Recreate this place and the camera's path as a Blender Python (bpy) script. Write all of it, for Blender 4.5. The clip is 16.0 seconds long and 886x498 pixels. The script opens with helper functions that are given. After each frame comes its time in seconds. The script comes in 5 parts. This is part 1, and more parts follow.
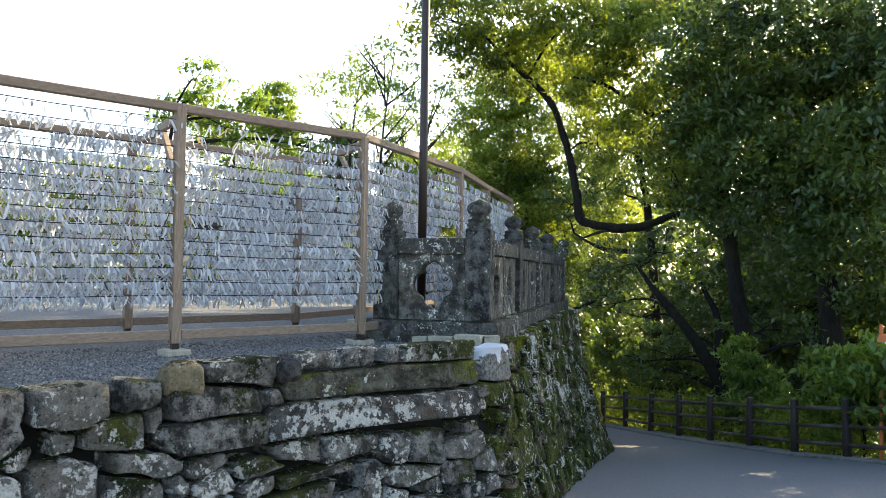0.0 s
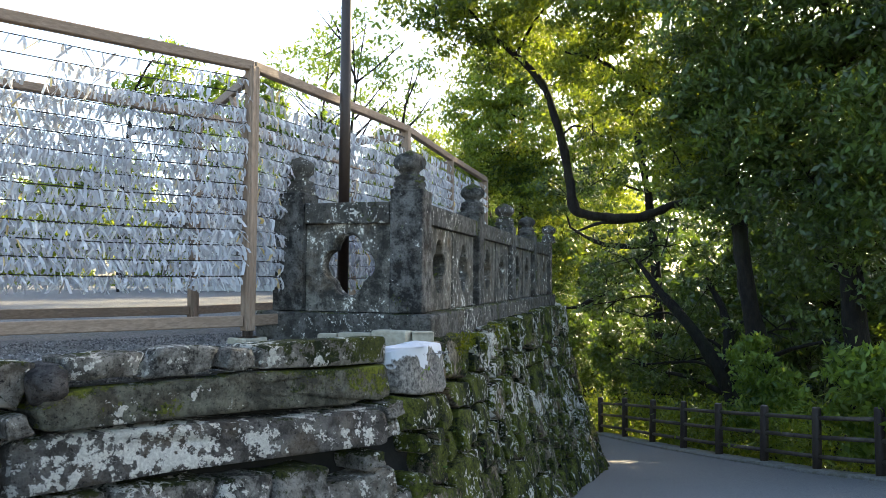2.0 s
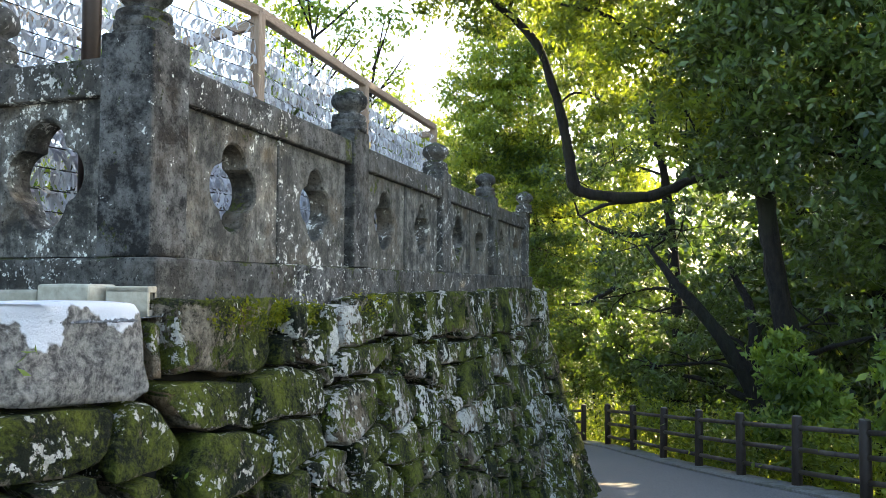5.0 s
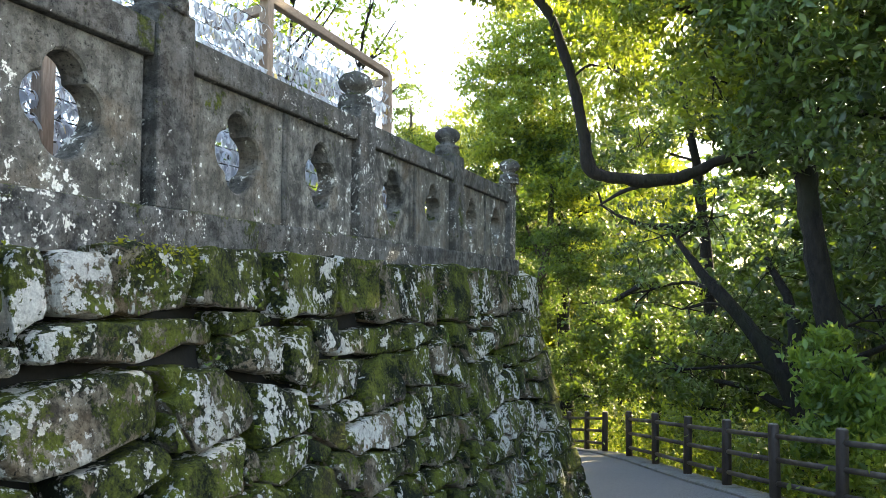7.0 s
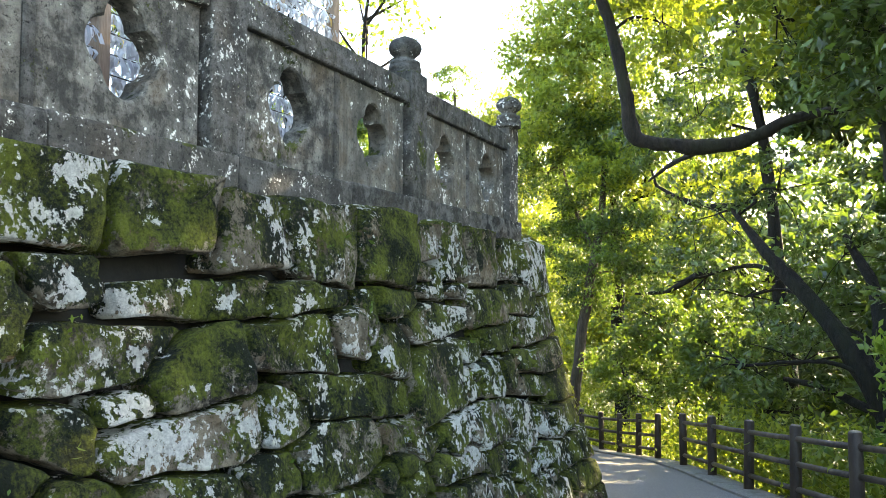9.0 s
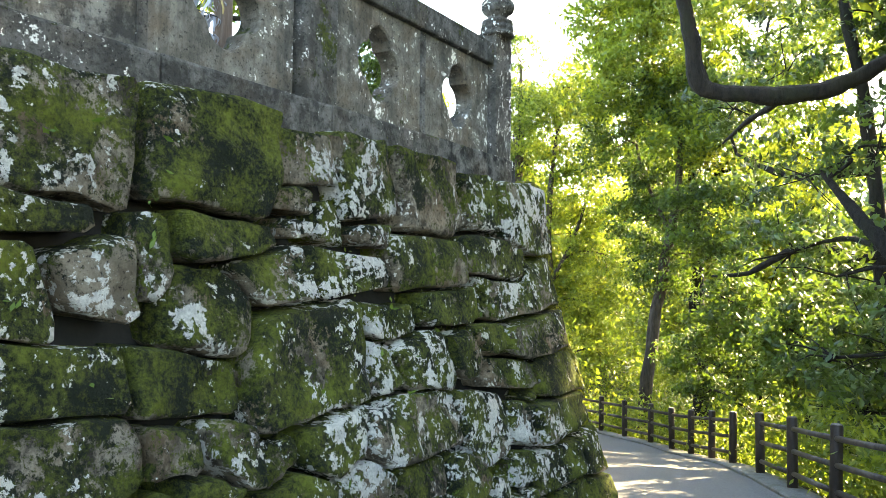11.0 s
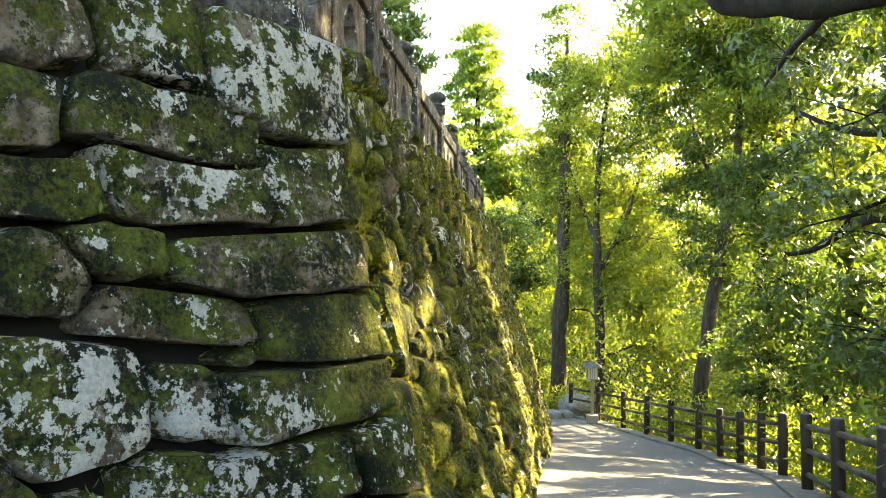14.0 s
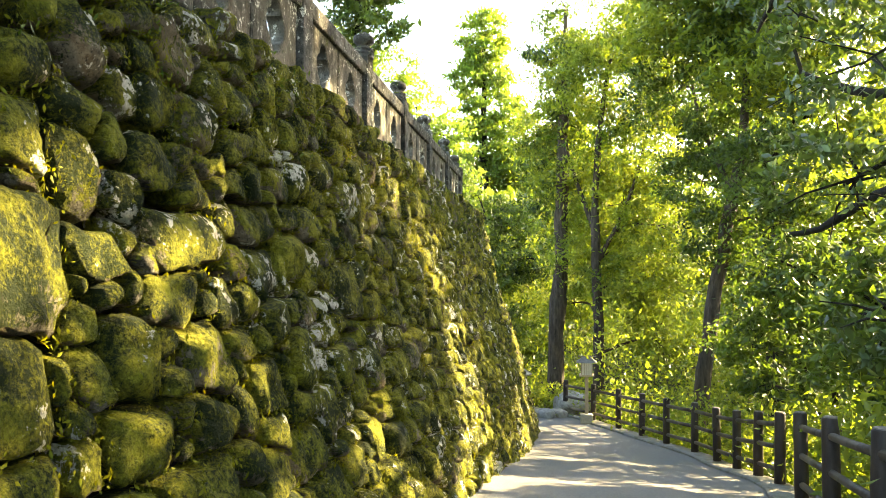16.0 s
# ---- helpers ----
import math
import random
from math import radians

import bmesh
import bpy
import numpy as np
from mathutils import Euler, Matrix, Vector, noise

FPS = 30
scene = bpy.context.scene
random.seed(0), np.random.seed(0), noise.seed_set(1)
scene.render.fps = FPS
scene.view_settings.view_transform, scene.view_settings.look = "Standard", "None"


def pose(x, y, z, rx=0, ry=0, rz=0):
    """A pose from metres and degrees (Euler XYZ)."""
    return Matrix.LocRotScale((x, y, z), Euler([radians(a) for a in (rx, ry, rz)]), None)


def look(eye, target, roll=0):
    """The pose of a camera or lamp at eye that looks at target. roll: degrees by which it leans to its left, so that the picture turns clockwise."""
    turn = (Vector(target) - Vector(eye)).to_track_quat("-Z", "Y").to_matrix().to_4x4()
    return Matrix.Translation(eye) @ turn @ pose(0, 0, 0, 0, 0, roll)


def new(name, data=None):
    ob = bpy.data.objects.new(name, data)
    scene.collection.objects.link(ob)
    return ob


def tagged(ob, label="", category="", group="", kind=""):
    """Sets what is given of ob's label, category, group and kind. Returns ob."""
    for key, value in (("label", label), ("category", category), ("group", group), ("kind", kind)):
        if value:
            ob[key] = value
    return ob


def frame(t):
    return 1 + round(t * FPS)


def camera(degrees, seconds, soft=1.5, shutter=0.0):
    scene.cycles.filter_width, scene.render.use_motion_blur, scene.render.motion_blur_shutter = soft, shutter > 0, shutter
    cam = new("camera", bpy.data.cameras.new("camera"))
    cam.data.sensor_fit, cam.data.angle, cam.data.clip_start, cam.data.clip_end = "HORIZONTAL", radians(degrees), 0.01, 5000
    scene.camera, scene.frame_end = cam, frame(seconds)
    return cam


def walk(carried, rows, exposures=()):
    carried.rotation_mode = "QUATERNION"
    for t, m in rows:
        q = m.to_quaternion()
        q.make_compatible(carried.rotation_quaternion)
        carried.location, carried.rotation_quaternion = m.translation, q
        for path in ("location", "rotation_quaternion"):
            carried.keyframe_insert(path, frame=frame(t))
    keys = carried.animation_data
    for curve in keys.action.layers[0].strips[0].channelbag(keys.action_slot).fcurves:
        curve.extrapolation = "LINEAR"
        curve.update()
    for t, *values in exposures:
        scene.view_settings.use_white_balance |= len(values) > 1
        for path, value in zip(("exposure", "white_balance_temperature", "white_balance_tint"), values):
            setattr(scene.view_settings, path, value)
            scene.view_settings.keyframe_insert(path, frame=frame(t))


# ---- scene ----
# Camera: seconds, x, y, z, yaw, pitch, roll
cam = camera(59.15, 16.0, 0.75)
ROWS = [
    (0, 0.278, -1.491, 2.145, 2.54, 1.84, -0.86),
    (0.5, 0.426, -0.958, 2.095, 2.46, 1.83, -0.75),
    (1, 0.564, -0.432, 2.046, 2.48, 1.89, -0.68),
    (1.5, 0.732, 0.098, 1.990, 2.59, 1.98, -0.61),
    (2, 0.874, 0.632, 1.930, 2.93, 2.12, -0.55),
    (2.5, 1.035, 1.139, 1.872, 3.22, 2.27, -0.47),
    (3, 1.190, 1.607, 1.823, 3.91, 2.39, -0.41),
    (3.5, 1.359, 2.056, 1.748, 4.33, 2.48, -0.39),
    (4, 1.524, 2.542, 1.691, 4.58, 2.47, -0.36),
    (4.5, 1.700, 3.028, 1.632, 4.80, 2.43, -0.37),
    (4.7, 1.789, 3.217, 1.600, 4.87, 2.43, -0.38),
    (6.8, 2.592, 5.221, 1.317, 7.60, 2.73, -0.53),
    (7, 2.663, 5.419, 1.295, 8.05, 2.76, -0.51),
    (7.5, 2.804, 5.930, 1.224, 9.77, 2.85, -0.45),
    (8, 2.955, 6.433, 1.128, 10.89, 2.83, -0.35),
    (8.5, 3.091, 6.969, 1.054, 12.00, 2.83, -0.29),
    (8.7, 3.143, 7.186, 1.029, 12.30, 2.80, -0.28),
    (10.8, 3.650, 9.362, 0.784, 18.75, 1.95, -0.59),
    (11, 3.705, 9.548, 0.753, 19.28, 1.92, -0.60),
    (11.5, 3.871, 10.006, 0.680, 20.15, 1.89, -0.61),
    (12, 4.023, 10.455, 0.601, 21.44, 1.94, -0.61),
    (12.5, 4.192, 10.916, 0.517, 22.57, 1.95, -0.58),
    (13, 4.322, 11.366, 0.440, 23.79, 1.97, -0.58),
    (13.5, 4.455, 11.836, 0.349, 24.54, 2.02, -0.49),
    (14, 4.567, 12.288, 0.278, 25.56, 2.04, -0.38),
    (14.5, 4.663, 12.741, 0.192, 26.21, 2.04, -0.31),
    (15, 4.725, 13.268, 0.118, 26.80, 2.00, -0.34),
    (15.5, 4.805, 13.797, 0.042, 27.13, 2.00, -0.39),
    (16, 4.899, 14.307, -0.045, 27.25, 2.01, -0.43),
]
EXPOSURES = [(0.0, 2.0, 6400, 10), (4.0, 2.5, 6500, 10), (8.0, 3.2, 6800, 10), (11.0, 3.7, 7100, 9), (13.0, 3.65, 7400, 8), (16.0, 3.5, 7700, 7)]
walk(cam, [(t, pose(x, y, z, 90 + pitch, roll, yaw)) for t, x, y, z, yaw, pitch, roll in ROWS], EXPOSURES)

# ---- world, sun, exposure ----
SUN_AZ, SUN_EL = 35.0, 25.0          # degrees east of +y, above the horizon
world = bpy.data.worlds.new("world")
scene.world = world
world.use_nodes = True
wn = world.node_tree.nodes
sky = wn.new("ShaderNodeTexSky")
sky.sky_type = 'NISHITA'
sky.sun_disc = False
sky.sun_elevation = radians(SUN_EL)
sky.sun_rotation = radians(SUN_AZ)
sky.air_density, sky.dust_density, sky.ozone_density = 1.0, 2.0, 1.0
wn["Background"].inputs["Strength"].default_value = 0.15
world.node_tree.links.new(sky.outputs["Color"], wn["Background"].inputs["Color"])

sun_data = bpy.data.lights.new("sun", 'SUN')
sun_data.energy, sun_data.angle, sun_data.color = 5.0, radians(0.55), (1.0, 0.83, 0.52)
sun = new("sun", sun_data)
sa, se = radians(SUN_AZ), radians(SUN_EL)
sun.matrix_world = look((math.sin(sa) * 60, math.cos(sa) * 60, 45), (math.sin(sa) * 60 - math.sin(sa) * math.cos(se), math.cos(sa) * 60 - math.cos(sa) * math.cos(se), 45 - math.sin(se)))


# ---- materials ----
def mat(name):
    m = bpy.data.materials.new(name)
    m.use_nodes = True
    return m, m.node_tree.nodes, m.node_tree.links, m.node_tree.nodes["Principled BSDF"]


def coords(n, l, scale=(1, 1, 1)):
    g = n.new("ShaderNodeNewGeometry")
    mp = n.new("ShaderNodeMapping")
    mp.inputs["Scale"].default_value = scale
    l.new(g.outputs["Position"], mp.inputs["Vector"])
    return mp.outputs["Vector"], g


def noise_tex(n, l, vec, scale, detail=4.0, rough=0.55):
    t = n.new("ShaderNodeTexNoise")
    t.inputs["Scale"].default_value, t.inputs["Detail"].default_value, t.inputs["Roughness"].default_value = scale, detail, rough
    l.new(vec, t.inputs["Vector"])
    return t.outputs["Fac"]


def ramp(n, l, fac, stops):
    r = n.new("ShaderNodeValToRGB")
    el = r.color_ramp.elements
    while len(el) < len(stops):
        el.new(0.5)
    for e, (p, c) in zip(el, stops):
        e.position = p
        e.color = (*c, 1) if isinstance(c, tuple) else (c, c, c, 1)
    l.new(fac, r.inputs["Fac"])
    return r.outputs["Color"]


def mix(n, l, fac, a, b, mode='MIX'):
    x = n.new("ShaderNodeMix")
    x.data_type, x.blend_type = 'RGBA', mode
    for sock, val in ((x.inputs["Factor"], fac), (x.inputs["A"], a), (x.inputs["B"], b)):
        if isinstance(val, (int, float)):
            sock.default_value = val
        elif isinstance(val, tuple):
            sock.default_value = (*val, 1)
        else:
            l.new(val, sock)
    return x.outputs["Result"]


def maths(n, l, op, a, b):
    x = n.new("ShaderNodeMath")
    x.operation = op
    for sock, val in ((x.inputs[0], a), (x.inputs[1], b)):
        if isinstance(val, (int, float)):
            sock.default_value = val
        else:
            l.new(val, sock)
    return x.outputs["Value"]


def bump(n, l, bsdf, height, strength, dist):
    b = n.new("ShaderNodeBump")
    b.inputs["Strength"].default_value, b.inputs["Distance"].default_value = strength, dist
    l.new(height, b.inputs["Height"])
    l.new(b.outputs["Normal"], bsdf.inputs["Normal"])


def up_facing(n, l, g):
    s = n.new("ShaderNodeSeparateXYZ")
    l.new(g.outputs["Normal"], s.inputs["Vector"])
    return s.outputs["Z"]


def stone_material(name, dark, light, lichen, moss, warm=0.3, lichen_scale=5.0, moss_tint=((0.022, 0.032, 0.007), (0.17, 0.18, 0.02)), relief=1.0, streak=0.0, vary=1.0):
    """Weathered stone with pale lichen and moss; lichen and moss from 0 to 1."""
    m, n, l, b = mat(name)
    v, g = coords(n, l)
    oi = n.new("ShaderNodeObjectInfo")
    own = maths(n, l, 'FRACT', maths(n, l, 'ADD', oi.outputs["Random"], g.outputs["Random Per Island"]), 0.0)
    own2 = maths(n, l, 'FRACT', maths(n, l, 'MULTIPLY', own, 7.31), 0.0)
    big = noise_tex(n, l, v, 1.7, 4)
    fine = noise_tex(n, l, v, 48, 8, 0.82)
    mid = noise_tex(n, l, v, 8, 10, 0.74)
    crag = noise_tex(n, l, v, 5.5, 5, 0.6)
    col = mix(n, l, ramp(n, l, mid, [(0.43, 0.0), (0.59, 1.0)]), dark, light)
    tone = tuple(0.6 * (x + y) * k for x, y, k in zip(dark, light, (1.08, 1.02, 0.92)))
    col = mix(n, l, maths(n, l, 'MULTIPLY', own, 0.6), col, tone)
    col = mix(n, l, maths(n, l, 'MULTIPLY', ramp(n, l, noise_tex(n, l, v, 3.7, 6), [(0.5, 0.0), (0.66, 1.0)]), warm), col, (0.25, 0.165, 0.08))
    col = mix(n, l, ramp(n, l, fine, [(0.38, 0.95), (0.46, 0.0)]), col, tuple(x * 0.35 for x in dark))
    if streak:
        sv, _ = coords(n, l, (7, 7, 0.55))
        runs = ramp(n, l, noise_tex(n, l, sv, 1.0, 6, 0.7), [(0.47, 0.0), (0.62, 1.0)])
        col = mix(n, l, maths(n, l, 'MULTIPLY', runs, streak), col, (0.018, 0.018, 0.016))
    # moss: likes tops and damp spots
    mo = noise_tex(n, l, v, 3.3, 8, 0.66)
    tops = maths(n, l, 'MULTIPLY', up_facing(n, l, g), 0.16)
    where = maths(n, l, 'ADD', maths(n, l, 'ADD', mo, tops), maths(n, l, 'ADD', maths(n, l, 'MULTIPLY', big, 0.3), maths(n, l, 'MULTIPLY', maths(n, l, 'SUBTRACT', own2, 0.5), vary * 0.2)))
    rag = maths(n, l, 'ADD', where, maths(n, l, 'MULTIPLY', maths(n, l, 'SUBTRACT', noise_tex(n, l, v, 26, 7, 0.8), 0.5), 0.75))
    mm = ramp(n, l, rag, [(0.9 - 0.42 * moss, 0.0), (0.95 - 0.42 * moss, 1.0)])
    green = mix(n, l, ramp(n, l, maths(n, l, 'ADD', maths(n, l, 'MULTIPLY', noise_tex(n, l, v, 3.6, 6, 0.65), 0.55), maths(n, l, 'MULTIPLY', noise_tex(n, l, v, 45, 6, 0.8), 0.45)), [(0.45, 0.0), (0.6, 1.0)]), *moss_tint)
    col = mix(n, l, mm, col, green)
    # lichen: crisp ragged pale patches at two sizes
    patch = noise_tex(n, l, v, lichen_scale, 9, 0.7)
    speck = noise_tex(n, l, v, lichen_scale * 4.5, 5, 0.65)
    lsum = maths(n, l, 'ADD', maths(n, l, 'ADD', maths(n, l, 'MULTIPLY', patch, 0.6), maths(n, l, 'MULTIPLY', speck, 0.4)), maths(n, l, 'MULTIPLY', maths(n, l, 'SUBTRACT', noise_tex(n, l, v, 1.1, 2), 0.5), 0.3))
    lsum = maths(n, l, 'ADD', lsum, maths(n, l, 'MULTIPLY', maths(n, l, 'SUBTRACT', noise_tex(n, l, v, 55, 6, 0.8), 0.5), 0.2))
    lsum = maths(n, l, 'ADD', lsum, maths(n, l, 'MULTIPLY', maths(n, l, 'SUBTRACT', own, 0.5), vary * 0.06))
    lm = ramp(n, l, lsum, [(0.655 - 0.14 * lichen, 0.0), (0.668 - 0.14 * lichen, 1.0)])
    pale = mix(n, l, ramp(n, l, fine, [(0.3, 0.0), (0.6, 1.0)]), (0.4, 0.385, 0.32), (0.88, 0.86, 0.76))
    col = mix(n, l, maths(n, l, 'MULTIPLY', lm, 0.93), col, pale)
    l.new(col, b.inputs["Base Color"])
    b.inputs["Roughness"].default_value = 0.93
    b.inputs["Specular IOR Level"].default_value = 0.2
    hsum = maths(n, l, 'ADD', maths(n, l, 'ADD', maths(n, l, 'MULTIPLY', mid, 1.0), maths(n, l, 'MULTIPLY', crag, 0.8)), maths(n, l, 'ADD', maths(n, l, 'MULTIPLY', fine, 0.3), maths(n, l, 'MULTIPLY', maths(n, l, 'MULTIPLY', mm, noise_tex(n, l, v, 80, 3)), 0.3)))
    bump(n, l, b, hsum, 1.0, 0.12 * relief)
    return m


def leaf_material(name, dark, light, trans=0.45, gloss=0.35):
    m, n, l, b = mat(name)
    v, g = coords(n, l)
    isl = g.outputs["Random Per Island"]
    patch = noise_tex(n, l, v, 0.55, 3)
    f = maths(n, l, 'ADD', maths(n, l, 'MULTIPLY', isl, 0.55), maths(n, l, 'MULTIPLY', ramp(n, l, patch, [(0.35, 0.0), (0.65, 1.0)]), 0.45))
    col = mix(n, l, f, dark, light)
    l.new(col, b.inputs["Base Color"])
    b.inputs["Roughness"].default_value = 0.42
    b.inputs["Specular IOR Level"].default_value = gloss
    tr = n.new("ShaderNodeBsdfTranslucent")
    tcol = mix(n, l, 1.0, col, (2.6, 2.3, 0.9), 'MULTIPLY')
    l.new(tcol, tr.inputs["Color"])
    ms = n.new("ShaderNodeMixShader")
    ms.inputs["Fac"].default_value = trans
    l.new(b.outputs["BSDF"], ms.inputs[1])
    l.new(tr.outputs["BSDF"], ms.inputs[2])
    l.new(ms.outputs["Shader"], n["Material Output"].inputs["Surface"])
    return m


def rough_material(name, c1, c2, scale, rough=0.85, bump_s=0.4, bump_d=0.01, stretch=(1, 1, 1), spec=0.3, metal=0.0, c3=None):
    m, n, l, b = mat(name)
    v, g = coords(n, l, stretch)
    a = noise_tex(n, l, v, scale, 6, 0.65)
    w = noise_tex(n, l, v, scale * 0.16, 4)
    oi = n.new("ShaderNodeObjectInfo")
    col = mix(n, l, ramp(n, l, a, [(0.3, 0.0), (0.7, 1.0)]), c1, c2)
    if c3:
        col = mix(n, l, ramp(n, l, w, [(0.5, 0.0), (0.68, 0.8)]), col, c3)
    col = mix(n, l, maths(n, l, 'MULTIPLY', oi.outputs["Random"], 0.22), col, tuple(x * 0.6 for x in c1))
    l.new(col, b.inputs["Base Color"])
    b.inputs["Roughness"].default_value, b.inputs["Specular IOR Level"].default_value, b.inputs["Metallic"].default_value = rough, spec, metal
    bump(n, l, b, a, bump_s, bump_d)
    return m


MOSS_DAMP = ((0.014, 0.021, 0.005), (0.085, 0.095, 0.014))
MOSS_LUSH = ((0.02, 0.03, 0.005), (0.32, 0.32, 0.026))
M_WALL_FRONT = stone_material("stone_front_wall", (0.028, 0.027, 0.024), (0.36, 0.345, 0.3), 0.82, 0.36, 0.12, 5.5, MOSS_DAMP)
M_FRONT_MOSSY = stone_material("stone_front_mossy", (0.028, 0.028, 0.023), (0.2, 0.2, 0.15), 0.5, 0.6, 0.15, 5.5, ((0.02, 0.03, 0.007), (0.2, 0.22, 0.02)))
M_FRONT_LICHEN = stone_material("stone_front_lichen", (0.03, 0.028, 0.025), (0.2, 0.19, 0.17), 1.08, 0.15, 0.2, 4.2, MOSS_DAMP)
M_WALL_SIDE = stone_material("stone_side_wall", (0.018, 0.015, 0.01), (0.38, 0.33, 0.24), 0.7, 0.82, 0.6, 5.6, ((0.008, 0.012, 0.003), (0.14, 0.165, 0.016)))
M_WALL_MOSS = stone_material("stone_mossy_wall", (0.035, 0.032, 0.024), (0.3, 0.27, 0.2), 0.5, 0.98, 0.4, 3.2, MOSS_LUSH, 1.3)


def painted_material():
    """Grey stone with white paint slopped over its top."""
    m, n, l, b = mat("stone_painted")
    v, g = coords(n, l)
    fine = noise_tex(n, l, v, 30, 8, 0.75)
    col = mix(n, l, ramp(n, l, fine, [(0.4, 0.0), (0.62, 1.0)]), (0.035, 0.033, 0.029), (0.24, 0.23, 0.2))
    sep = n.new("ShaderNodeSeparateXYZ")
    l.new(v, sep.inputs["Vector"])
    height = maths(n, l, 'MULTIPLY', maths(n, l, 'SUBTRACT', sep.outputs["Z"], 1.36), 2.2)
    where = maths(n, l, 'ADD', height, maths(n, l, 'ADD', noise_tex(n, l, v, 5.5, 3), maths(n, l, 'MULTIPLY', fine, 0.12)))
    col = mix(n, l, ramp(n, l, where, [(0.67, 0.0), (0.71, 1.0)]), col, (0.47, 0.5, 0.53))
    l.new(col, b.inputs["Base Color"])
    b.inputs["Roughness"].default_value = 0.9
    bump(n, l, b, fine, 0.8, 0.02)
    return m


M_PAINTED = painted_material()
M_BUFF = stone_material("stone_buff", (0.09, 0.075, 0.045), (0.4, 0.33, 0.2), 0.3, 0.1, 0.5, 5.0, MOSS_DAMP, 0.5)
M_DARKROCK = stone_material("stone_dark", (0.015, 0.015, 0.016), (0.09, 0.088, 0.085), 0.3, 0.05, 0.1, 5.0, MOSS_DAMP, 0.5)
M_BAL = stone_material("stone_balustrade", (0.014, 0.014, 0.013), (0.15, 0.147, 0.132), 0.42, 0.25, 0.1, 13.0, MOSS_DAMP, 0.25, 0.35, 0.4)
M_PANEL = stone_material("stone_panel", (0.036, 0.035, 0.03), (0.195, 0.185, 0.155), 0.44, 0.16, 0.2, 8.0, MOSS_DAMP, 0.15, 0.5, 0.6)
# Earth backing coloured near-black to stand in for shade in open joints.
M_JOINT_SHADE = rough_material("joint_shade_earth", (0.004, 0.004, 0.003), (0.012, 0.011, 0.008), 14)
M_GRAVEL = rough_material("gravel", (0.04, 0.04, 0.038), (0.27, 0.265, 0.25), 40, 0.95, 1.0, 0.04, c3=(0.17, 0.165, 0.155))
M_ASPHALT = rough_material("asphalt", (0.085, 0.083, 0.079), (0.225, 0.218, 0.207), 42, 0.8, 0.7, 0.01, c3=(0.17, 0.163, 0.15))
M_KERB = rough_material("kerb_concrete", (0.13, 0.125, 0.11), (0.27, 0.26, 0.23), 25, 0.9, 0.5, 0.006, c3=(0.1, 0.1, 0.06))
M_CONC = rough_material("pale_concrete", (0.28, 0.25, 0.18), (0.46, 0.42, 0.32), 22, 0.9, 0.5, 0.005)
M_FOREST = rough_material("forest_floor", (0.022, 0.026, 0.012), (0.075, 0.07, 0.03), 5, 0.95, 0.8, 0.05, c3=(0.045, 0.06, 0.016))
M_TIMBER = rough_material("rack_timber", (0.17, 0.115, 0.075), (0.34, 0.25, 0.175), 9, 0.7, 0.25, 0.004, (9, 9, 1.2), c3=(0.22, 0.15, 0.1))
M_RAILBEAM = rough_material("rack_beam_timber", (0.17, 0.115, 0.075), (0.34, 0.25, 0.175), 9, 0.7, 0.25, 0.004, (2, 2, 9), c3=(0.22, 0.15, 0.1))
M_POLE = rough_material("brown_metal", (0.022, 0.012, 0.008), (0.035, 0.02, 0.014), 30, 0.4, 0.1, 0.001, spec=0.5, metal=0.3)
M_WIRE = rough_material("wire", (0.03, 0.025, 0.02), (0.05, 0.04, 0.035), 40, 0.5, metal=0.6)
M_FENCE = rough_material("brown_fence", (0.018, 0.012, 0.009), (0.048, 0.035, 0.026), 14, 0.62, 0.5, 0.004, (1, 1, 0.25), c3=(0.06, 0.047, 0.035))
M_FENCE_RAIL = rough_material("brown_fence_rail", (0.03, 0.023, 0.017), (0.085, 0.065, 0.05), 14, 0.55, 0.4, 0.004, c3=(0.15, 0.125, 0.1))
M_FENCE_CAP = rough_material("fence_post_top", (0.1, 0.085, 0.07), (0.2, 0.175, 0.15), 20, 0.7)
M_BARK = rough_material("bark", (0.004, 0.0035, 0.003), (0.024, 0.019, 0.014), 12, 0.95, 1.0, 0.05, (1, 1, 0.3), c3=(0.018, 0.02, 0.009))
M_BARK_PALE = rough_material("pale_bark", (0.02, 0.015, 0.01), (0.11, 0.085, 0.06), 12, 0.95, 0.9, 0.04, (1, 1, 0.2), c3=(0.05, 0.048, 0.03))
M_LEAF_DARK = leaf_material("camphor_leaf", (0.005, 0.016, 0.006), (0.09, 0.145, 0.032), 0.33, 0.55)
M_LEAF_CAMPHOR = leaf_material("camphor_young_leaf", (0.014, 0.035, 0.008), (0.16, 0.21, 0.028), 0.5, 0.55)
M_LEAF_MID = leaf_material("broad_leaf", (0.008, 0.024, 0.008), (0.1, 0.16, 0.032), 0.38, 0.4)
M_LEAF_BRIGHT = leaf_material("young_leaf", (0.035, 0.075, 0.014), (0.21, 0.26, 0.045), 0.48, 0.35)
M_LEAF_SHRUB = leaf_material("shrub_leaf", (0.03, 0.07, 0.014), (0.18, 0.26, 0.05), 0.45, 0.4)
M_MOSS = leaf_material("moss_tuft", (0.04, 0.06, 0.008), (0.22, 0.23, 0.022), 0.35, 0.05)
M_LEAF_PALE = leaf_material("maple_leaf", (0.05, 0.1, 0.02), (0.14, 0.2, 0.045), 0.5, 0.25)
M_FERN = leaf_material("fern_leaf", (0.03, 0.07, 0.01), (0.12, 0.17, 0.03), 0.4, 0.2)
